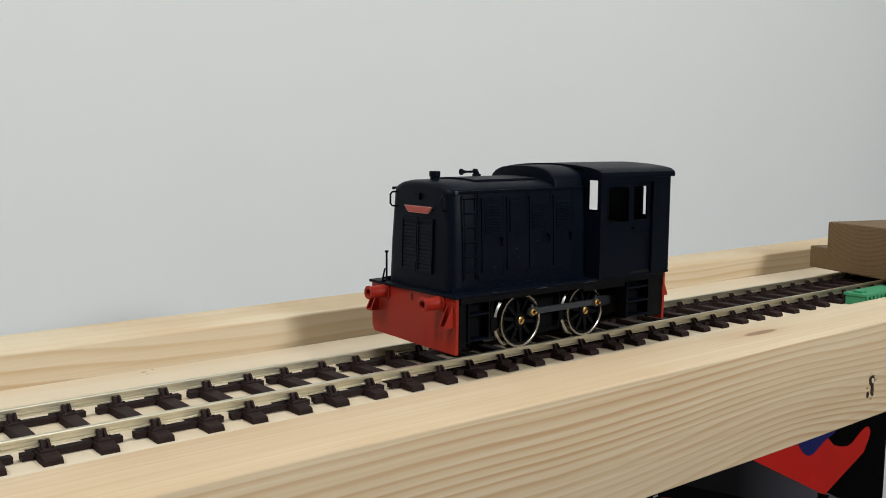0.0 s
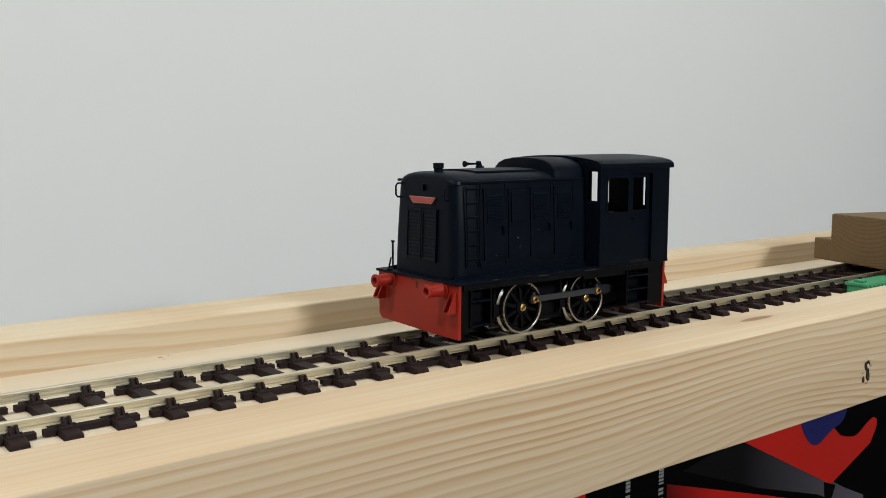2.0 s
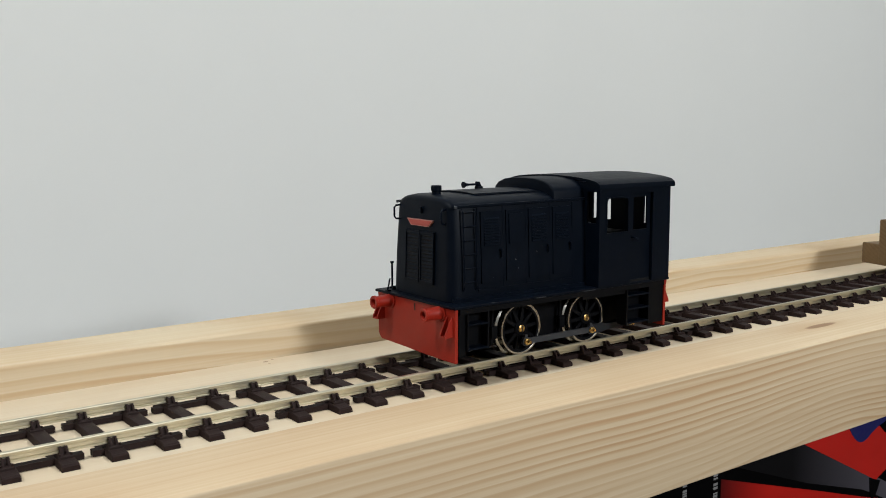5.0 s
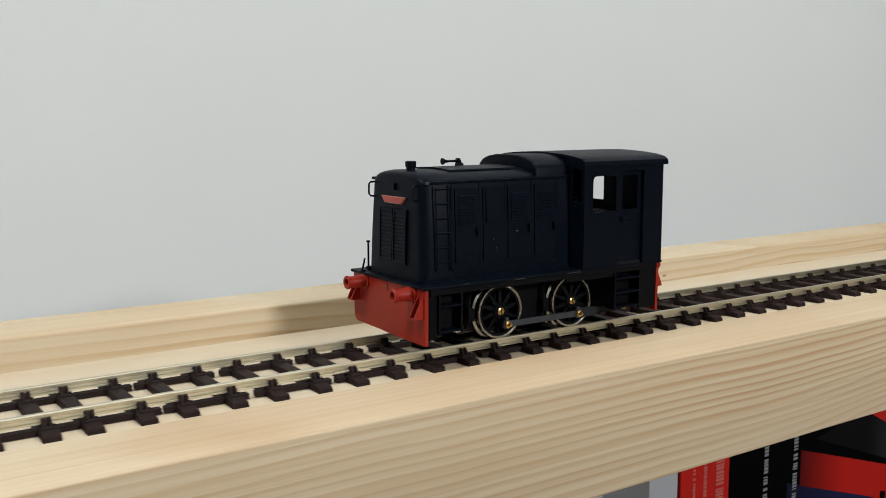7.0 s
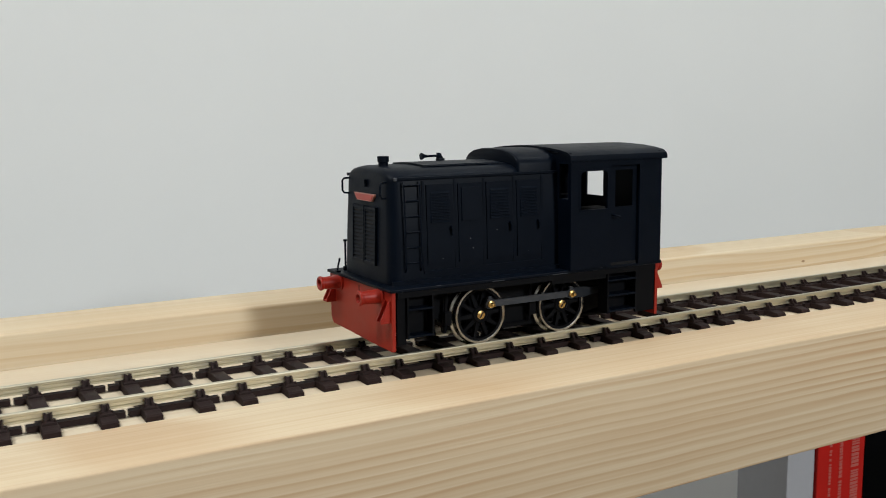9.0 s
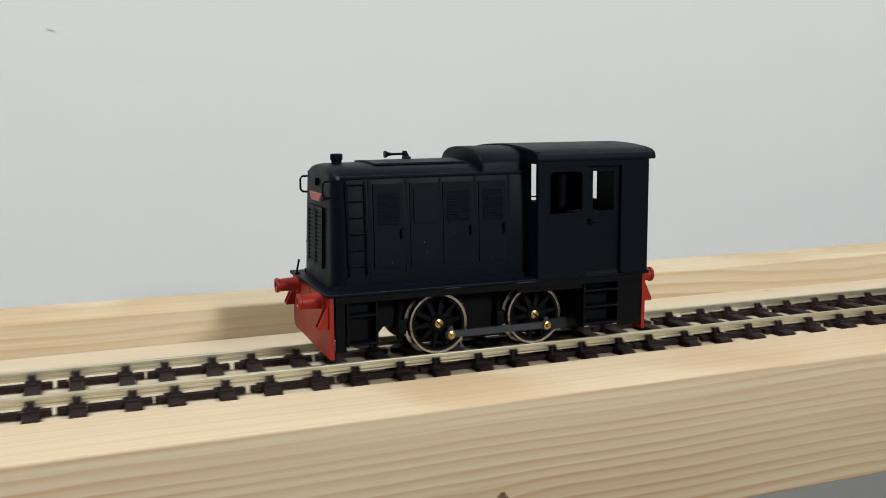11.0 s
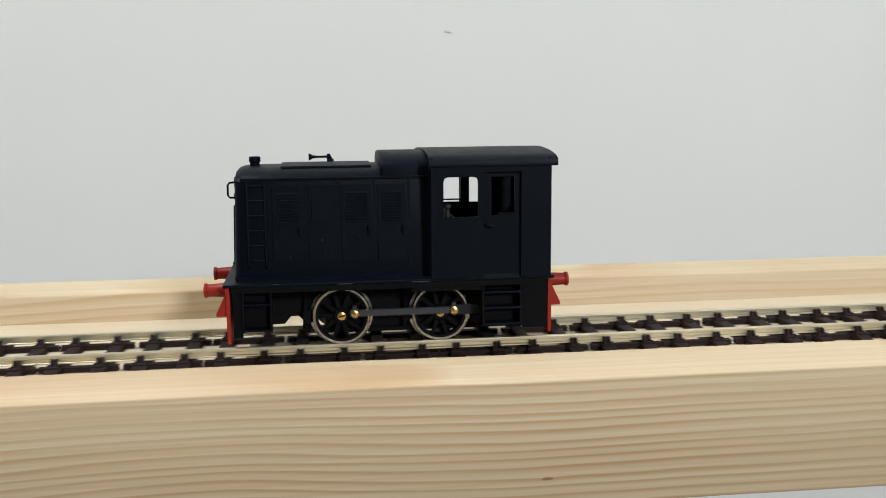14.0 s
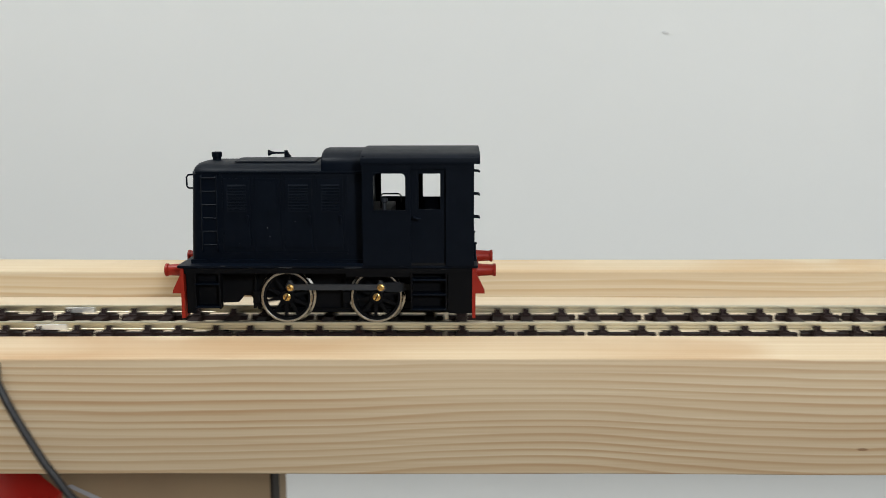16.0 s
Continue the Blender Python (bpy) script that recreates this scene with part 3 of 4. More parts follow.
# bonnet front: grilles, wing badge, lamp bracket, grab rails
for y0, y1 in ((1.0, 10.2), (-9.4, -0.5)):
    bm = bmesh.new()
    z0, z1 = 34.6, 55.6
    rings(bm, [[(face_x(z0) - 0.5, y0, z0), (face_x(z0) - 0.5, y1, z0), (face_x(z1) - 0.5, y1, z1), (face_x(z1) - 0.5, y0, z1)],
               [(face_x(z0) + 0.3, y0, z0), (face_x(z0) + 0.3, y1, z0), (face_x(z1) + 0.3, y1, z1), (face_x(z1) + 0.3, y0, z1)]])
    g = part("radiator_grille", bm, DARK_INSIDE, bonnet, "dark louvred radiator grille")
    for i in range(14):
        z = z0 + (z1 - z0) * (i + 0.5) / 14
        b = bmesh.new()
        xx = face_x(z) - 0.5
        rings(b, [[(xx + 0.1, y, z - 0.5), (xx - 0.5, y, z - 0.4), (xx - 0.05, y, z + 0.4), (xx + 0.1, y, z + 0.45)] for y in (y0 + 0.5, y1 - 0.5)])
        part("slat", b, LOCO_BLACK, g)
    b = bmesh.new()
    for ya, yb in ((y0 - 0.5, y0 + 0.25), (y1 - 0.25, y1 + 0.5)):
        rings(b, [[(face_x(z) - 1.05, ya, z), (face_x(z) - 1.05, yb, z), (face_x(z) + 0.3, yb, z), (face_x(z) + 0.3, ya, z)] for z in (z0 - 0.6, z1 + 0.6)])
    for z in (z0, z1):
        rings(b, [[(face_x(z) - 1.0, y, z - 0.6), (face_x(z) + 0.3, y, z - 0.6), (face_x(z) + 0.3, y, z + 0.5), (face_x(z) - 1.0, y, z + 0.5)] for y in (y0, y1)])
    part("grille_frame", b, LOCO_BLACK, g)
bm = bmesh.new()
flat_shape(bm, [(9.6, 61.0), (-8.9, 61.0), (-6.2, 58.2), (6.6, 58.2)], lambda u, v: (face_x(v) - 0.9, u, v), (1.0, 0, 0))
badge = part("wing_badge", bm, BADGE_EDGE, bonnet, "small red winged maker's plate")
bm = bmesh.new()
flat_shape(bm, [(8.7, 60.7), (-8.0, 60.7), (-5.9, 58.5), (6.3, 58.5)], lambda u, v: (face_x(v) - 1.1, u, v), (0.5, 0, 0))
part("badge_field", bm, BADGE_RED, badge)
bm = bx(bmesh.new(), face_x(65) - 1.2, face_x(65) + 1, -0.7, 0.5, 63.6, 66.4, 0.15)
part("lamp_bracket", bm, LOCO_BLACK, bonnet)
for s in (-1, 1):
    bm = pipe(bmesh.new(), [(5.4, s * 15.8, 66.2), (2.2, s * 16.8, 66.0), (1.5, s * 17.0, 65.0), (1.5, s * 17.0, 61.2), (2.2, s * 16.8, 60.2), (5.2, s * 15.8, 60.0)], 0.42, 8)
    part("grab_rail", bm, LOCO_BLACK, bonnet)
# lamp irons on the running plate
for x, y, z in ((6.0, 26.0, 40.0), (128.0, 15.8, 36.5), (128.0, -16.5, 36.0)):
    bm = rod(bmesh.new(), (x, y, 27.8), (x, y, z), 0.45, n=8)
    rod(bm, (x, y, z - 0.8), (x, y, z), 0.85, n=10)
    bx(bm, x - 0.9, x + 0.9, y - 0.9, y + 0.9, 27.7, 28.5)
    part("lamp_iron", bm, LOCO_BLACK, loco)
bm = rod(bmesh.new(), (-0.4, 20.3, 27.7), (0.8, 20.0, 33.4), 0.4, n=8)
bx(bm, -1.0, 0.9, 19.3, 21.2, 27.7, 28.4)
part("bent_lamp_iron", bm, LOCO_BLACK, loco, "short bent black lamp iron")
# bare metal along the rubbed edge of the running plate
for x0, x1, z in ((43.0, 48.6, 26.8), (71.5, 79.0, 26.7), (18.0, 20.0, 27.5), (95.0, 97.0, 27.5)):
    part("rubbed_edge", bx(bmesh.new(), x0, x1, -29.52, -29.3, z, z + 0.3), ROD_GREY, loco, "paint rubbed to bare metal")
# exhaust cap and horn
part("exhaust_stub", turned(bmesh.new(), [(70.6, 1.9), (72.6, 1.9), (73.0, 2.3), (74.9, 2.3), (75.1, 1.9), (75.1, 0.01)], (11.2, -0.6, 0), "z", 20), LOCO_BLACK, loco, smooth=40)
bm = turned(bmesh.new(), [(32.8, 0.6), (32.8, 1.45), (33.4, 1.35), (34.4, 0.75), (36, 0.5), (40.2, 0.5), (40.4, 1.1), (41.2, 1.1), (41.2, 0.01)], (0, 8.4, 74.0), "x", 14)
bx(bm, 40.4, 43.2, 7.0, 9.8, 71.2, 73.0, 0.2)
rings(bm, [[(40.4, y, 72.6), (43.0, y, 72.6), (41.6, y, 75.2), (40.4, y, 75.2)] for y in (7.6, 9.2)])
part("horn", bm, LOCO_BLACK, loco, "small black trumpet horn", smooth=40)

# cab
X0, X1, YC, ZB, ZT = 79.6, 127.2, 30.4, 27.8, 72.4


def cab_side(s):
    win = (84.4, 98.0, 52.0, 67.6) if s < 0 else (83.2, 99.4, 51.5, 67.6)
    glass = (103.6, 112.8, 52.2, 67.4) if s < 0 else (103.6, 112.4, 51.5, 67.4)
    door = (100.3, 115.2, ZB - 0.1, 69.4)
    bm = pierced([X0, X1], [ZB, ZT], [win, (door[0], door[1], ZB, door[3])], lambda u, v: (u, s * YC, v), (0, -s * 1.0, 0))
    w = part("cab_side", bm, LOCO_BLACK, loco)
    bm = bmesh.new()
    for x in (door[0] - 0.6, door[1] + 0.05):
        bx(bm, x, x + 0.55, *sorted((s * (YC - 0.95), s * (YC - 3.0))), ZB, door[3] + 0.5)
    bx(bm, door[0] - 0.6, door[1] + 0.6, *sorted((s * (YC - 0.95), s * (YC - 3.0))), door[3] + 0.05, door[3] + 0.6)
    part("door_jamb", bm, LOCO_BLACK, loco)
    bm = pierced([door[0] - 0.5, door[1] + 0.5], [ZB, door[3] + 0.4], [glass], lambda u, v: (u, s * (YC - 1.7), v), (0, -s * 0.8, 0))
    d = part("cab_door", bm, LOCO_BLACK, loco)
    bm = rod(bmesh.new(), (101.6, s * (YC - 1.4), 48.9), (101.6, s * (YC + 1.2), 48.9), 0.5, n=8)
    rod(bm, (101.6, s * (YC + 1.0), 48.9), (104.4, s * (YC + 1.0), 48.2), 0.45, n=8)
    part("door_handle", bm, LOCO_BLACK, d)
    bm = bmesh.new()
    fr = 0.5
    bx(bm, win[0] - fr, win[1] + fr, s * YC - 0.25, s * YC + 0.25, win[3], win[3] + fr)
    bx(bm, win[0] - fr, win[1] + fr, s * YC - 0.25, s * YC + 0.25, win[2] - fr, win[2])
    bx(bm, win[0] - fr, win[0], s * YC - 0.25, s * YC + 0.25, win[2], win[3])
    bx(bm, win[1], win[1] + fr, s * YC - 0.25, s * YC + 0.25, win[2], win[3])
    for cx, cz, kx, kz in ((win[0], win[3], 1, -1), (win[1], win[3], -1, -1)):
        rings(bm, [[(cx, y, cz), (cx + kx * 1.6, y, cz), (cx + kx * 0.5, y, cz + kz * 0.5), (cx, y, cz + kz * 1.6)] for y in (s * YC - 0.3, s * YC - s * 0.9)])
    part("window_frame", bm, LOCO_BLACK, w)
    # cab steps under the door
    bm = bmesh.new()
    for x in (99.9, 115.0):
        bx(bm, x, x + 0.8, s * 26.3 - 2.8, s * 26.3 + 2.8, 7.6, 26.4)
    part("step_side", bm, CHASSIS_BLACK, loco)
    for z in (8.0, 14.6, 21.0):
        part("step_tread", bx(bmesh.new(), 100.2, 115.4, s * 26.0 - 3.2, s * 26.0 + 3.2, z, z + 0.8, 0.15), LOCO_BLACK, loco)
    part("step_back", bx(bmesh.new(), 100.2, 115.4, s * 23.0 - 0.4, s * 23.0 + 0.4, 8, 26), CHASSIS_BLACK, loco)
    part("rear_side_plate", bx(bmesh.new(), 116.2, 126.8, s * 27.3 - 0.5, s * 27.3 + 0.5, 6.4, 26.4), CHASSIS_BLACK, loco)
    # front steps
    part("step_back", bx(bmesh.new(), 6.4, 17.0, s * 23.4 - 0.4, s * 23.4 + 0.4, 9, 26.4), CHASSIS_BLACK, loco)
    part("front_side_plate", bx(bmesh.new(), 2.4, 6.0, s * 27.0 - 0.5, s * 27.0 + 0.5, 6.4, 26.4), CHASSIS_BLACK, loco)
    bm = bmesh.new()
    for x in (6.0, 16.6):
        bx(bm, x, x + 0.8, s * 26.5 - 2.3, s * 26.5 + 2.3, 8.6, 26.4)
    part("step_side", bm, CHASSIS_BLACK, loco)
    for z in (9.0, 19.2):
        part("step_tread", bx(bmesh.new(), 6.2, 17.2, s * 26.2 - 2.9, s * 26.2 + 2.9, z, z + 0.7), LOCO_BLACK, loco)


both(cab_side)
bm = pierced([-YC + 1, YC - 1], [ZB, 75], [(-28.4, -22.6, 56.5, 70.6), (22.6, 28.4, 56.5, 70.6)], lambda u, v: (X0, u, v), (1.0, 0, 0))
part("cab_front", bm, LOCO_BLACK, loco)
bm = pierced([-YC + 1, YC - 1], [ZB, 75], [(-21.5, -14.8, 53, 68.4), (6.8, 19.4, 53, 68.4)], lambda u, v: (X1, u, v), (-1.0, 0, 0))
rear = part("cab_rear", bm, LOCO_BLACK, loco)
bm = bmesh.new()
for z in (45.5, 56.0, 66.5):
    pipe(bm, [(127.0, -3, z), (129.6, -3, z - 0.2), (130.2, -3, z - 0.4), (130.2, 3, z - 0.4), (129.6, 3, z - 0.2), (127.0, 3, z)], 0.4, 6)
part("rear_ladder", bm, LOCO_BLACK, rear)
# roof with rounded eaves
bm = bmesh.new()
prof = [(30.9, 71.6), (31.0, 72.6), (30.6, 74.0), (28.6, 75.2), (24, 76.1), (16, 76.9), (8, 77.3), (0, 77.5)]
outer = prof + [(-y, z) for y, z in prof[-2::-1]]
inner = [(y * 0.965, z - 1.1) for y, z in outer[1:-1]][::-1]
rings(bm, [[(x, y, z) for y, z in outer + inner] for x in (79.0, 79.4, 129.2, 129.7)])
part("cab_roof", bm, LOCO_BLACK, loco, "satin curved cab roof", smooth=35)
# fittings seen through the windows
part("cab_floor", bx(bmesh.new(), X0 + 1, X1 - 1, -29, 29, 27.5, 29), DARK_INSIDE, loco)
bm = bx(bmesh.new(), X0 + 1.1, 91, -18, 18, 29, 50.5, 0.6)
part("control_desk", bm, DARK_INSIDE, loco)
bm = pipe(bmesh.new(), [(86, -9, 50), (86, -9, 56), (87, -9, 56.8), (94, -9, 56.8), (95, -9, 56), (95, -9, 53)], 0.35, 6)
part("control_handle", bm, DARK_INSIDE, loco)
part("brake_knob", turned(bmesh.new(), [(50, 0.8), (53.4, 0.8), (54, 1.5), (55.4, 1.5), (55.9, 0.01)], (88, -15, 0), "z", 12), ROD_GREY, loco, smooth=40)
part("driver_seat", bx(bmesh.new(), 112, 124, -8, 8, 29, 49, 1.2), DARK_INSIDE, loco)

# chassis
for s in (-1, 1):
    bm = bmesh.new()
    out = [(2, 26), (126, 26), (126, 9), (112, 7.5), (100, 5.5), (66, 5), (60, 4.5), (52, 6.5), (46, 10.3), (34, 10.3), (32.6, 9.4), (31.6, 4.8), (30.2, 4.8), (29.2, 9.0), (27.2, 11.2), (24.2, 11.2), (21.6, 8.2), (6, 7.6), (2, 9)]
    flat_shape(bm, out, lambda u, v: (u, s * 11.5, v), (0, s * 1.6, 0))
    part("frame_plate", bm, CHASSIS_BLACK, loco)
    for x in (30.2, 70.4):
        bm = bmesh.new()
        rod(bm, (x, s * 15.5, 22), (x - 0.8, s * 15.5, 6), 0.8, n=8)
        bx(bm, x - 1.4, x + 1.8, s * 15.5 - 1.4, s * 15.5 + 1.4, 8.5, 14, 0.3)
        part("brake_hanger", bm, CHASSIS_BLACK, loco)
    part("brake_rod", pipe(bmesh.new(), [(31, s * 14, 7.0), (36, s * 14, 5.6), (72, s * 14, 5.6), (100, s * 14, 9)], 0.5, 6), CHASSIS_BLACK, loco)
part("gearbox", bx(bmesh.new(), 46, 82, -9, 9, 4, 24, 1.0), CHASSIS_BLACK, loco)
part("keeper_plate", bx(bmesh.new(), 38, 125, -13.2, 13.2, 3.6, 5.0, 0.3), CHASSIS_BLACK, loco)
for x in (20, 64, 105):
    part("frame_spacer", bx(bmesh.new(), x - 3, x + 3, -11.4, 11.4, 10, 24), CHASSIS_BLACK, loco)
for s in (-1, 1):
    bm = bx(bmesh.new(), 72, 99.8, s * 27.6 - 0.6, s * 27.6 + 0.6, 22.6, 24.3)
    part("air_pipe", bm, CHASSIS_BLACK, loco)

# wheels: own space, axle along y
R_WHEEL, CRANK = 11.65, 5.4
AXLES = (44.3, 84.3)


SPOKES = []


def spoke_mesh():
    return rings(bmesh.new(), [[(r, t, w), (r, t, -w), (r, -t, -w), (r, -t, w)] for r, w, t in ((2.6, 0.95, 1.1), (10.2, 0.6, 0.8))])


def wheel(x, s):
    """A spoked wheel: centre with spokes, steel tyre, brass hub and crank pin."""
    bm = turned(bmesh.new(), [(s * -1.3, 0.01), (s * -1.3, 3.4), (s * 1.5, 3.4), (s * 1.9, 2.9), (s * 1.9, 0.01)], (0, 0, 0), "y", 20)
    turned(bm, [(s * 1.5, 9.5), (s * 1.55, 10.8), (s * -1.5, 10.8), (s * -1.5, 9.5), (s * 1.5, 9.5)], (0, 0, 0), "y", 36, False)
    # crank boss
    turned(bm, [(s * 0.4, 0.01), (s * 0.4, 2.0), (s * 2.3, 1.8), (s * 2.3, 0.01)], (CRANK, 0, 0), "y", 14)
    bx(bm, 0, CRANK, -0.4 + s * 1.2, 0.4 + s * 1.2, -1.5, 1.5)
    w = part("wheel", bm, CHASSIS_BLACK, loco, "black spoked wheel with a steel tyre", smooth=35)
    for i in range(10):
        sp = part("spoke", spoke_mesh(), CHASSIS_BLACK, w) if not SPOKES else new("spoke", SPOKES[0])
        SPOKES[:] = SPOKES or [sp.data]
        sp.parent, sp.rotation_euler.y = w, 2 * math.pi * (i + 0.5) / 10
    bm = turned(bmesh.new(), [(s * 1.6, 10.5), (s * 1.75, 10.75), (s * 1.7, 11.45), (s * 1.3, 11.6), (s * -1.0, 11.75), (s * -1.5, 12.7), (s * -2.2, 12.8), (s * -2.4, 12.2), (s * -2.4, 10.5), (s * 1.6, 10.5)], (0, 0, 0), "y", 48, False)
    part("tyre", bm, STEEL, w, "bright steel tyre", smooth=30)
    bm = turned(bmesh.new(), [(s * 1.7, 0.01), (s * 1.7, 1.7), (s * 2.2, 1.7), (s * 2.4, 1.3), (s * 2.4, 0.01)], (0, 0, 0), "y", 16)
    h = part("hub", bm, BRASS, w, "brass axle end", smooth=35)
    # Dark bar painted in for the slot's shade.
    part("hub_slot", bx(bmesh.new(), -1.4, 1.4, *sorted((s * 2.2, s * 2.44)), -0.3, 0.3), HOLE_SHADE, w)
    bm = turned(bmesh.new(), [(s * 2.0, 0.01), (s * 2.0, 0.9), (s * 4.6, 0.9), (s * 4.7, 1.5), (s * 5.6, 1.5), (s * 5.8, 0.8), (s * 7.2, 0.7), (s * 7.3, 0.01)], (CRANK, 0, 0), "y", 12)
    part("crank_pin", bm, BRASS, w, "brass crank pin", smooth=35)
    part("axle", rod(bmesh.new(), (0, 0, 0), (0, -s * 16.5, 0), 1.5, n=12), STEEL, w)
    w.location = (x * MM, s * 16.6 * MM, R_WHEEL * MM)
    return w


WHEELS = [(wheel(x, s), x, s) for x in AXLES for s in (-1, 1)]
JACK = 111.0


def side_rod(s):
    """Coupling rod with bosses at the pins, and a tapered tail to the jackshaft."""
    bm = bmesh.new()
    y0, y1 = sorted((s * 3.4, s * 4.6))
    base = AXLES[0]
    end = AXLES[1] - base
    out = [(0, -1.3), (end, -1.3), (end + 1.8, -0.9), (end + 2.2, 0), (end + 1.8, 0.9), (end, 1.3), (0, 1.3), (-1.5, 0)]
    rings(bm, [[(u, y, v) for u, v in out] for y in (y0, y1)])
    for x in (0, end):
        turned(bm, [(y0 - 0.15, 0.01), (y0 - 0.15, 2.1), (y1 + 0.15, 2.1), (y1 + 0.15, 0.01)], (x, 0, 0), "y", 16)
    bx(bm, -0.8, 0.8, y0, y1, 1.6, 3.0)
    bx(bm, end - 0.8, end + 0.8, y0, y1, 1.6, 3.0)
    r = part("coupling_rod", bm, ROD_GREY, loco, "dull grey metal coupling rod", smooth=30)
    tail = [(end, -1.6), (end + 3, -2.3), (end + 8, -2.4), (end + 12, -1.6), (JACK - base, -1.1), (JACK - base + 1.4, 0), (JACK - base, 1.1), (end + 12, 1.3), (end + 8, 2.0), (end + 3, 1.9), (end, 1.6)]
    bm = rings(bmesh.new(), [[(u, y, v) for u, v in tail] for y in (s * 3.3, s * 2.3)])
    turned(bm, [(s * 2.2, 0.01), (s * 2.2, 2.0), (s * 3.5, 2.0), (s * 3.5, 0.01)], (JACK - base, 0, 0), "y", 16)
    part("jackshaft_link", bm, TAIL_BLACK, r, "black painted link to the jackshaft", smooth=30)
    part("jackshaft_pin", turned(bmesh.new(), [(s * 2.6, 0.01), (s * 2.6, 1.0), (s * 5.8, 1.0), (s * 6.6, 0.7), (s * 6.6, 0.01)], (JACK - base, 0, 0), "y", 12), BRASS, r, "brass crank pin", smooth=35)
    r.location = ((base + CRANK) * MM, s * 16.6 * MM, R_WHEEL * MM)
    return r


RODS = [(side_rod(s), s) for s in (-1, 1)]

# ---- loose things on and round the trough ----
# offcut block lying across the track end
blk = thing("timber_offcut", "rough brown rebated timber offcut lying across the rails", "wood block", at=(361, -20, 0.05))
blk.rotation_euler.z = radians(-18)
bm = bmesh.new()
bx(bm, 0, 70, -75, 52, 0.1, 33, 1.2)
bx(bm, 0.3, 70, 51, 68, 0.1, 15, 1.0)
part("block", bm, OFFCUT, blk)
# green plastic piece beside the rail
g = thing("green_plastic_clip", "small green plastic track clip lying beside the rail", "track tool", at=(312, -33, -7.25))
part("clip_body", bx(bmesh.new(), -13, 30, -6, 6, 0.1, 5.6, 0.6), GREEN_PLASTIC, g)
part("clip_flange", bx(bmesh.new(), -14, 30, -7, 7, 5.5, 7.2, 0.4), GREEN_PLASTIC, g)
for x in (-12, -7.5, -3, 1.5, 6, 10.5, 15, 19.5, 24):
    part("rib", bx(bmesh.new(), x - 0.7, x + 0.7, -6.9, -5.9, 0.1, 5.6, 0.2), GREEN_PLASTIC, g)
part("peg", bx(bmesh.new(), -11, -6, -3, 3, 7.1, 8.6, 0.4), GREEN_PLASTIC, g)
# cable on the face of the front timber
cable = thing("black_cable", "black plastic cable hanging down the face of the pine batten", "cable")
pts = [(-797, -106.0, 4.5), (-794.5, -107, 0), (-791, -107.5, -8), (-786, -107.6, -18), (-779.5, -107.6, -30), (-771, -107.4, -43), (-760, -105, -56), (-744, -98, -72), (-722, -88, -92), (-690, -70, -125), (-660, -50, -180), (-650, -40, -298)]
part("lead", pipe(bmesh.new(), pts, 1.5, 10), CABLE_BLACK, cable, smooth=60)
part("cable_end", bx(bmesh.new(), -800, -794, -108.5, -104.2, -4, 6.5, 0.6), CABLE_BLACK, cable)

# ---- under the trough ----
# Unseen desk added to carry the cartons, dark against bounced light.
desk = thing("desk", "unseen dark desk added under the model railway", "desk")
part("desktop", bx(bmesh.new(), -1700, 1100, -560, 104, -325, -300, 2), LOW_BOUNCE_DESK, desk)
for x in (-1690, 1060):
    part("end_panel", bx(bmesh.new(), x, x + 30, -540, 100, -1000, -325), LOW_BOUNCE_DESK, desk)


def text_bars(parent, material, place, u0, v0, v1, width, seed):
    """A line of unreadable print as a row of short bars."""
    rnd = random.Random(seed)
    v = v0
    bm = bmesh.new()
    while v < v1:
        h = rnd.uniform(0.9, 2.2)
        flat_shape(bm, [(u0, v), (u0 + width, v), (u0 + width, min(v1, v + h)), (u0, min(v1, v + h))], place, (0, -0.15, 0))
        v += h + rnd.uniform(0.4, 0.9) + (1.6 if rnd.random() < 0.15 else 0)
    return part("print_line", bm, material, parent)


def eased(pts, rounds=2):
    """Rounds off the corners of an open line and keeps its ends."""
    for _ in range(rounds):
        cut = [(a[0] * k + b[0] * (1 - k), a[1] * k + b[1] * (1 - k)) for a, b in zip(pts, pts[1:]) for k in (0.75, 0.25)]
        pts = [pts[0]] + cut + [pts[-1]]
    return pts


def on(y):
    return lambda u, v: (u, y, v)


carton = thing("printed_carton", "black and red printed tool carton standing under the trough", "box")
part("carton_body", bx(bmesh.new(), 171, 545, 60, 103, -300, -62, 0.8), CARD_BLACK, carton)
bm = flat_shape(bmesh.new(), [(246, -139), (360, -174), (430, -196), (520, -222), (520, -262), (420, -226), (330, -192), (246, -165)], on(59.9), (0, -0.3, 0))
part("red_band", bm, CARD_RED_FADE, carton)
bm = flat_shape(bmesh.new(), [(232, -160), (330, -192), (420, -226), (420, -250), (232, -215)], on(59.9), (0, -0.1, 0))
part("indigo_shade", bm, CARD_INDIGO, carton)
bm = flat_shape(bmesh.new(), [(262, -134), (322, -124), (446, -182), (470, -194), (500, -207), (500, -222), (430, -190), (350, -166)], on(59.9), (0, -0.15, 0))
part("grey_shade", bm, CARD_GREY, carton)
bm = flat_shape(bmesh.new(), [(322, -124), (318, -100), (400, -100), (446, -138)] + eased([(458, -148), (470, -152), (484, -154), (498, -146), (511, -142), (517, -149), (506, -164)]) + [(448, -186)], on(59.9), (0, -0.45, 0))
part("red_wedge", bm, CARD_RED, carton)
bm = flat_shape(bmesh.new(), [(392, -100)] + eased([(398, -120), (406, -139), (423, -152), (444, -141), (462, -138), (470, -120)]) + [(472, -100)], on(59.9), (0, -0.7, 0))
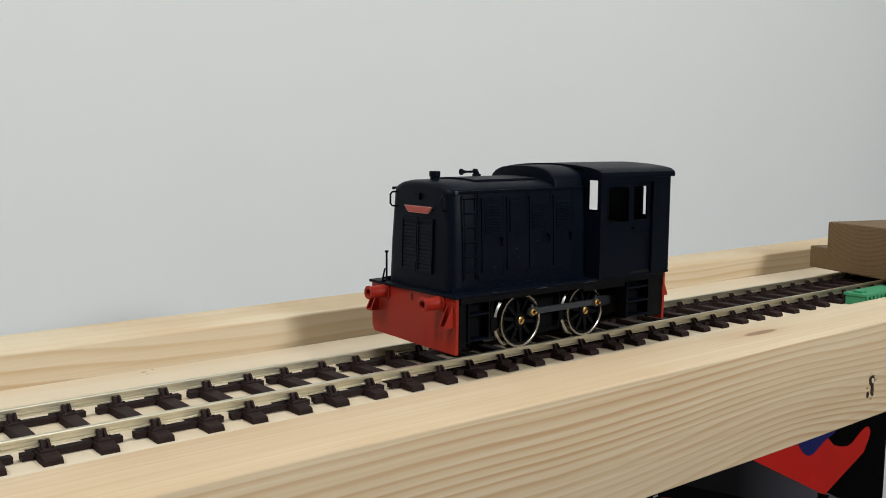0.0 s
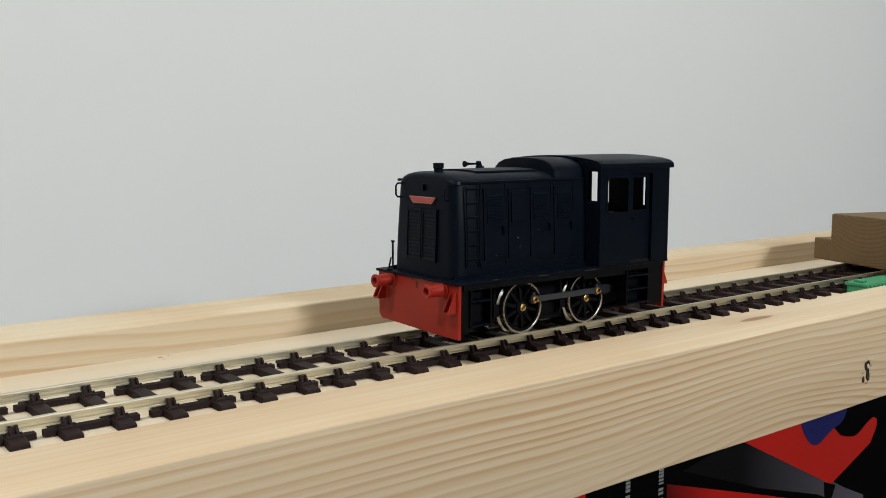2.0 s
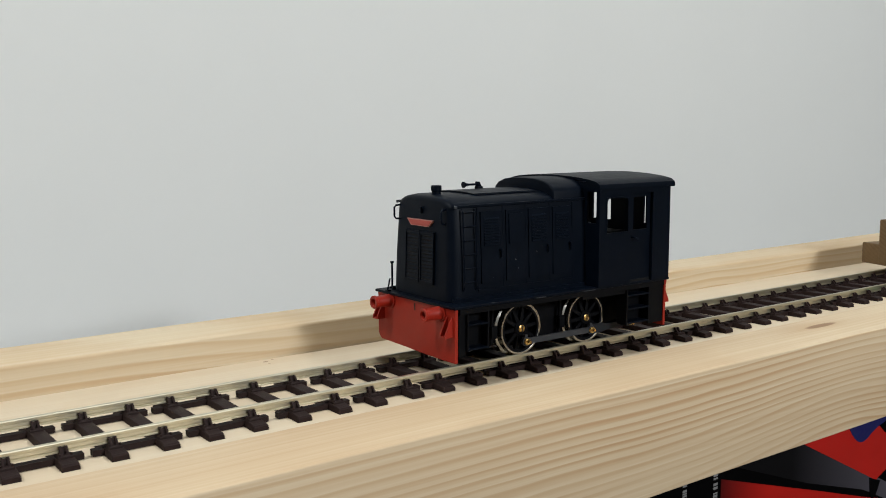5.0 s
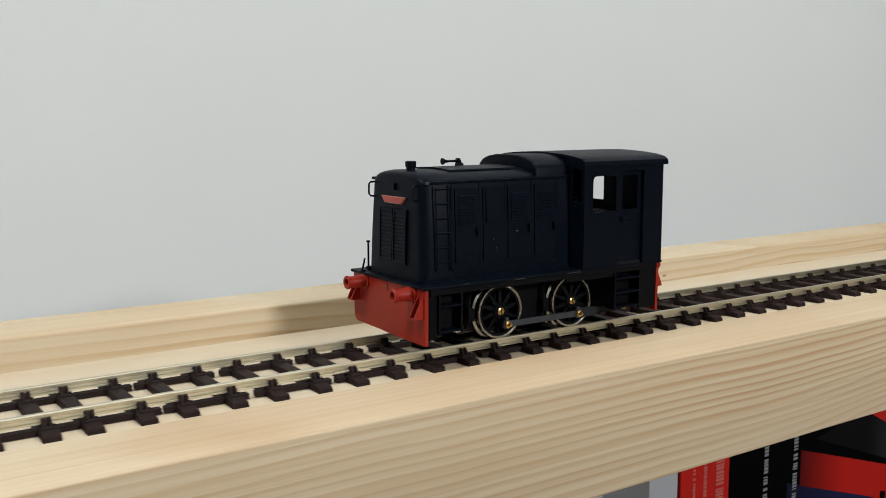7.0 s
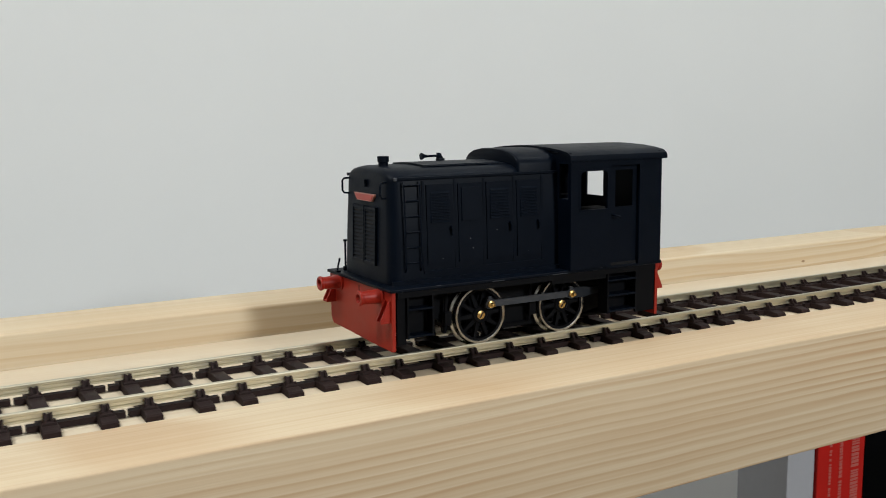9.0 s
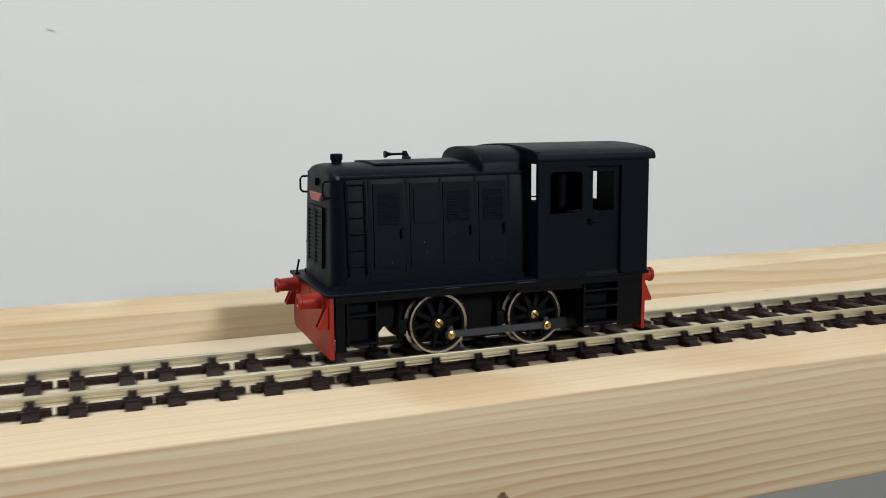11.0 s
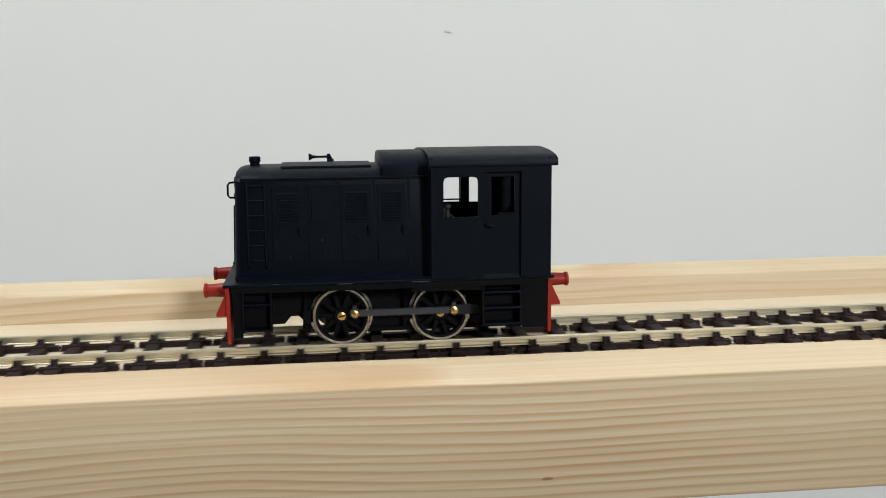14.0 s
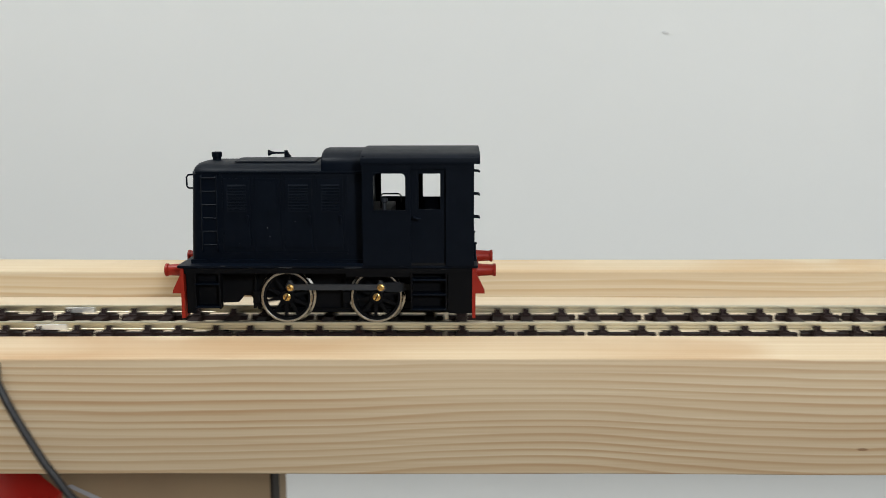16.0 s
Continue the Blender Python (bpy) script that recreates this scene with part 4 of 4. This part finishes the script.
part("blue_patch", bm, CARD_BLUE, carton)
bm = flat_shape(bmesh.new(), eased([(438, -182), (440, -196), (444, -203), (450, -198), (455, -188)]), on(59.9), (0, -0.5, 0))
part("black_tab", bm, CARD_BLACK, carton)
text_bars(carton, CARD_INK, on(59.9), 206, -215, -108, 4.2, 3)
text_bars(carton, CARD_INK, on(59.9), 238, -205, -108, 4.6, 4)
bm = bmesh.new()
for i, (w, h) in enumerate(((9, 9), (6, 7), (7, 8), (6, 7), (4, 7), (7, 7), (7, 8))):
    u = 348 + i * 8.6
    v = -192 - i * 2.7
    flat_shape(bm, [(u, v), (u + w * 0.72, v - 2), (u + w * 0.72, v - 2 - h), (u, v - h)], on(59.9), (0, -0.6, 0))
part("brand_mark", bm, CARD_BLACK, carton)
red = thing("red_carton", "narrow red carton with pale print on its spine", "box")
part("carton_body", bx(bmesh.new(), 124, 170.4, 60, 102, -300, -70, 0.8), CARD_RED, red)
text_bars(red, PINK_INK, on(59.9), 157, -190, -108, 7.5, 7)
text_bars(red, PINK_INK, on(59.9), 145, -180, -108, 3.0, 8)
text_bars(red, PINK_INK, on(59.9), 135, -180, -108, 2.2, 9)
white = thing("white_carton", "plain pale grey carton standing beside the red one", "box")
part("carton_body", bx(bmesh.new(), 98, 123.4, 62, 103, -300, -75, 0.8), CARD_WHITE, white)
brown = thing("cardboard_box", "plain brown cardboard box standing under the trough", "box")
part("box_body", bx(bmesh.new(), -1060, -731, 62, 104, -300, -66, 1.0), CARDBOARD, brown)
# Thin dark strip put in for the gap line at the box's right edge.
part("dark_edge", bx(bmesh.new(), -732.2, -730.6, 61.4, 80, -299, -66.5, 0.3), HOLE_SHADE, brown)
part("flap_crease", flat_shape(bmesh.new(), [(-845, -112), (-842, -111), (-770, -146), (-773, -148)], on(61.9), (0, -0.3, 0)), CARD_WHITE, brown)
case = thing("red_case", "glossy red plastic case leaning under the trough", "case")
bm = bmesh.new()
rings(bm, [[(-990, y, -300), (-824, y, -300), (-838, y, -106), (-868, y, -80), (-990, y, -66)] for y in (0, 40)])
part("case_shell", bm, RED_CASE, case)


# ---- motion ----
TRAVEL = [(0, 0), (1.8, 0), (2, 0.3), (2.5, 2.9), (3, 8), (3.5, 15), (4, 24.5), (4.5, 36), (5, 49.5), (5.5, 64), (6, 82.7), (6.5, 99.6), (7, 125), (7.5, 146), (8, 170), (8.5, 196.5),
          (9, 225.5), (9.5, 252), (10, 284.7), (10.5, 319), (11, 355), (11.5, 392), (12, 430.5), (12.5, 470), (13, 515.2), (13.5, 551.9), (14, 592.6), (14.5, 630.2), (15, 672.4), (15.5, 707.4), (16, 750)]
SLIP = [(0, 44), (3, 37), (6, 35), (6.5, 22), (7, 38), (8, 50), (9, 43), (9.5, 24), (10, 34), (12.5, 21), (13, 20), (13.5, 2), (14, 17), (14.5, 12), (15, 30), (15.5, 23), (16, 23)]


def travel(t):
    return float(np.interp(t, *zip(*TRAVEL)))


def crank_angle(t):
    return travel(t) / 74.1 * 360 + float(np.interp(t, *zip(*SLIP)))


def motions():
    walk(loco, [(t, pose(-d * MM, 0, 0)) for t, d in TRAVEL])
    times = [i / 10 for i in range(161)]
    for w, x, s in WHEELS:
        walk(w, [(t, pose(x * MM, s * 16.6 * MM, R_WHEEL * MM, 0, -crank_angle(t) - (90 if s > 0 else 0), 0)) for t in times])
    for r, s in RODS:
        rows = []
        for t in times:
            a = radians(crank_angle(t) + (90 if s > 0 else 0))
            rows.append((t, pose((AXLES[0] + CRANK * math.cos(a)) * MM, s * 16.6 * MM, (R_WHEEL + CRANK * math.sin(a)) * MM)))
        walk(r, rows)


motions()
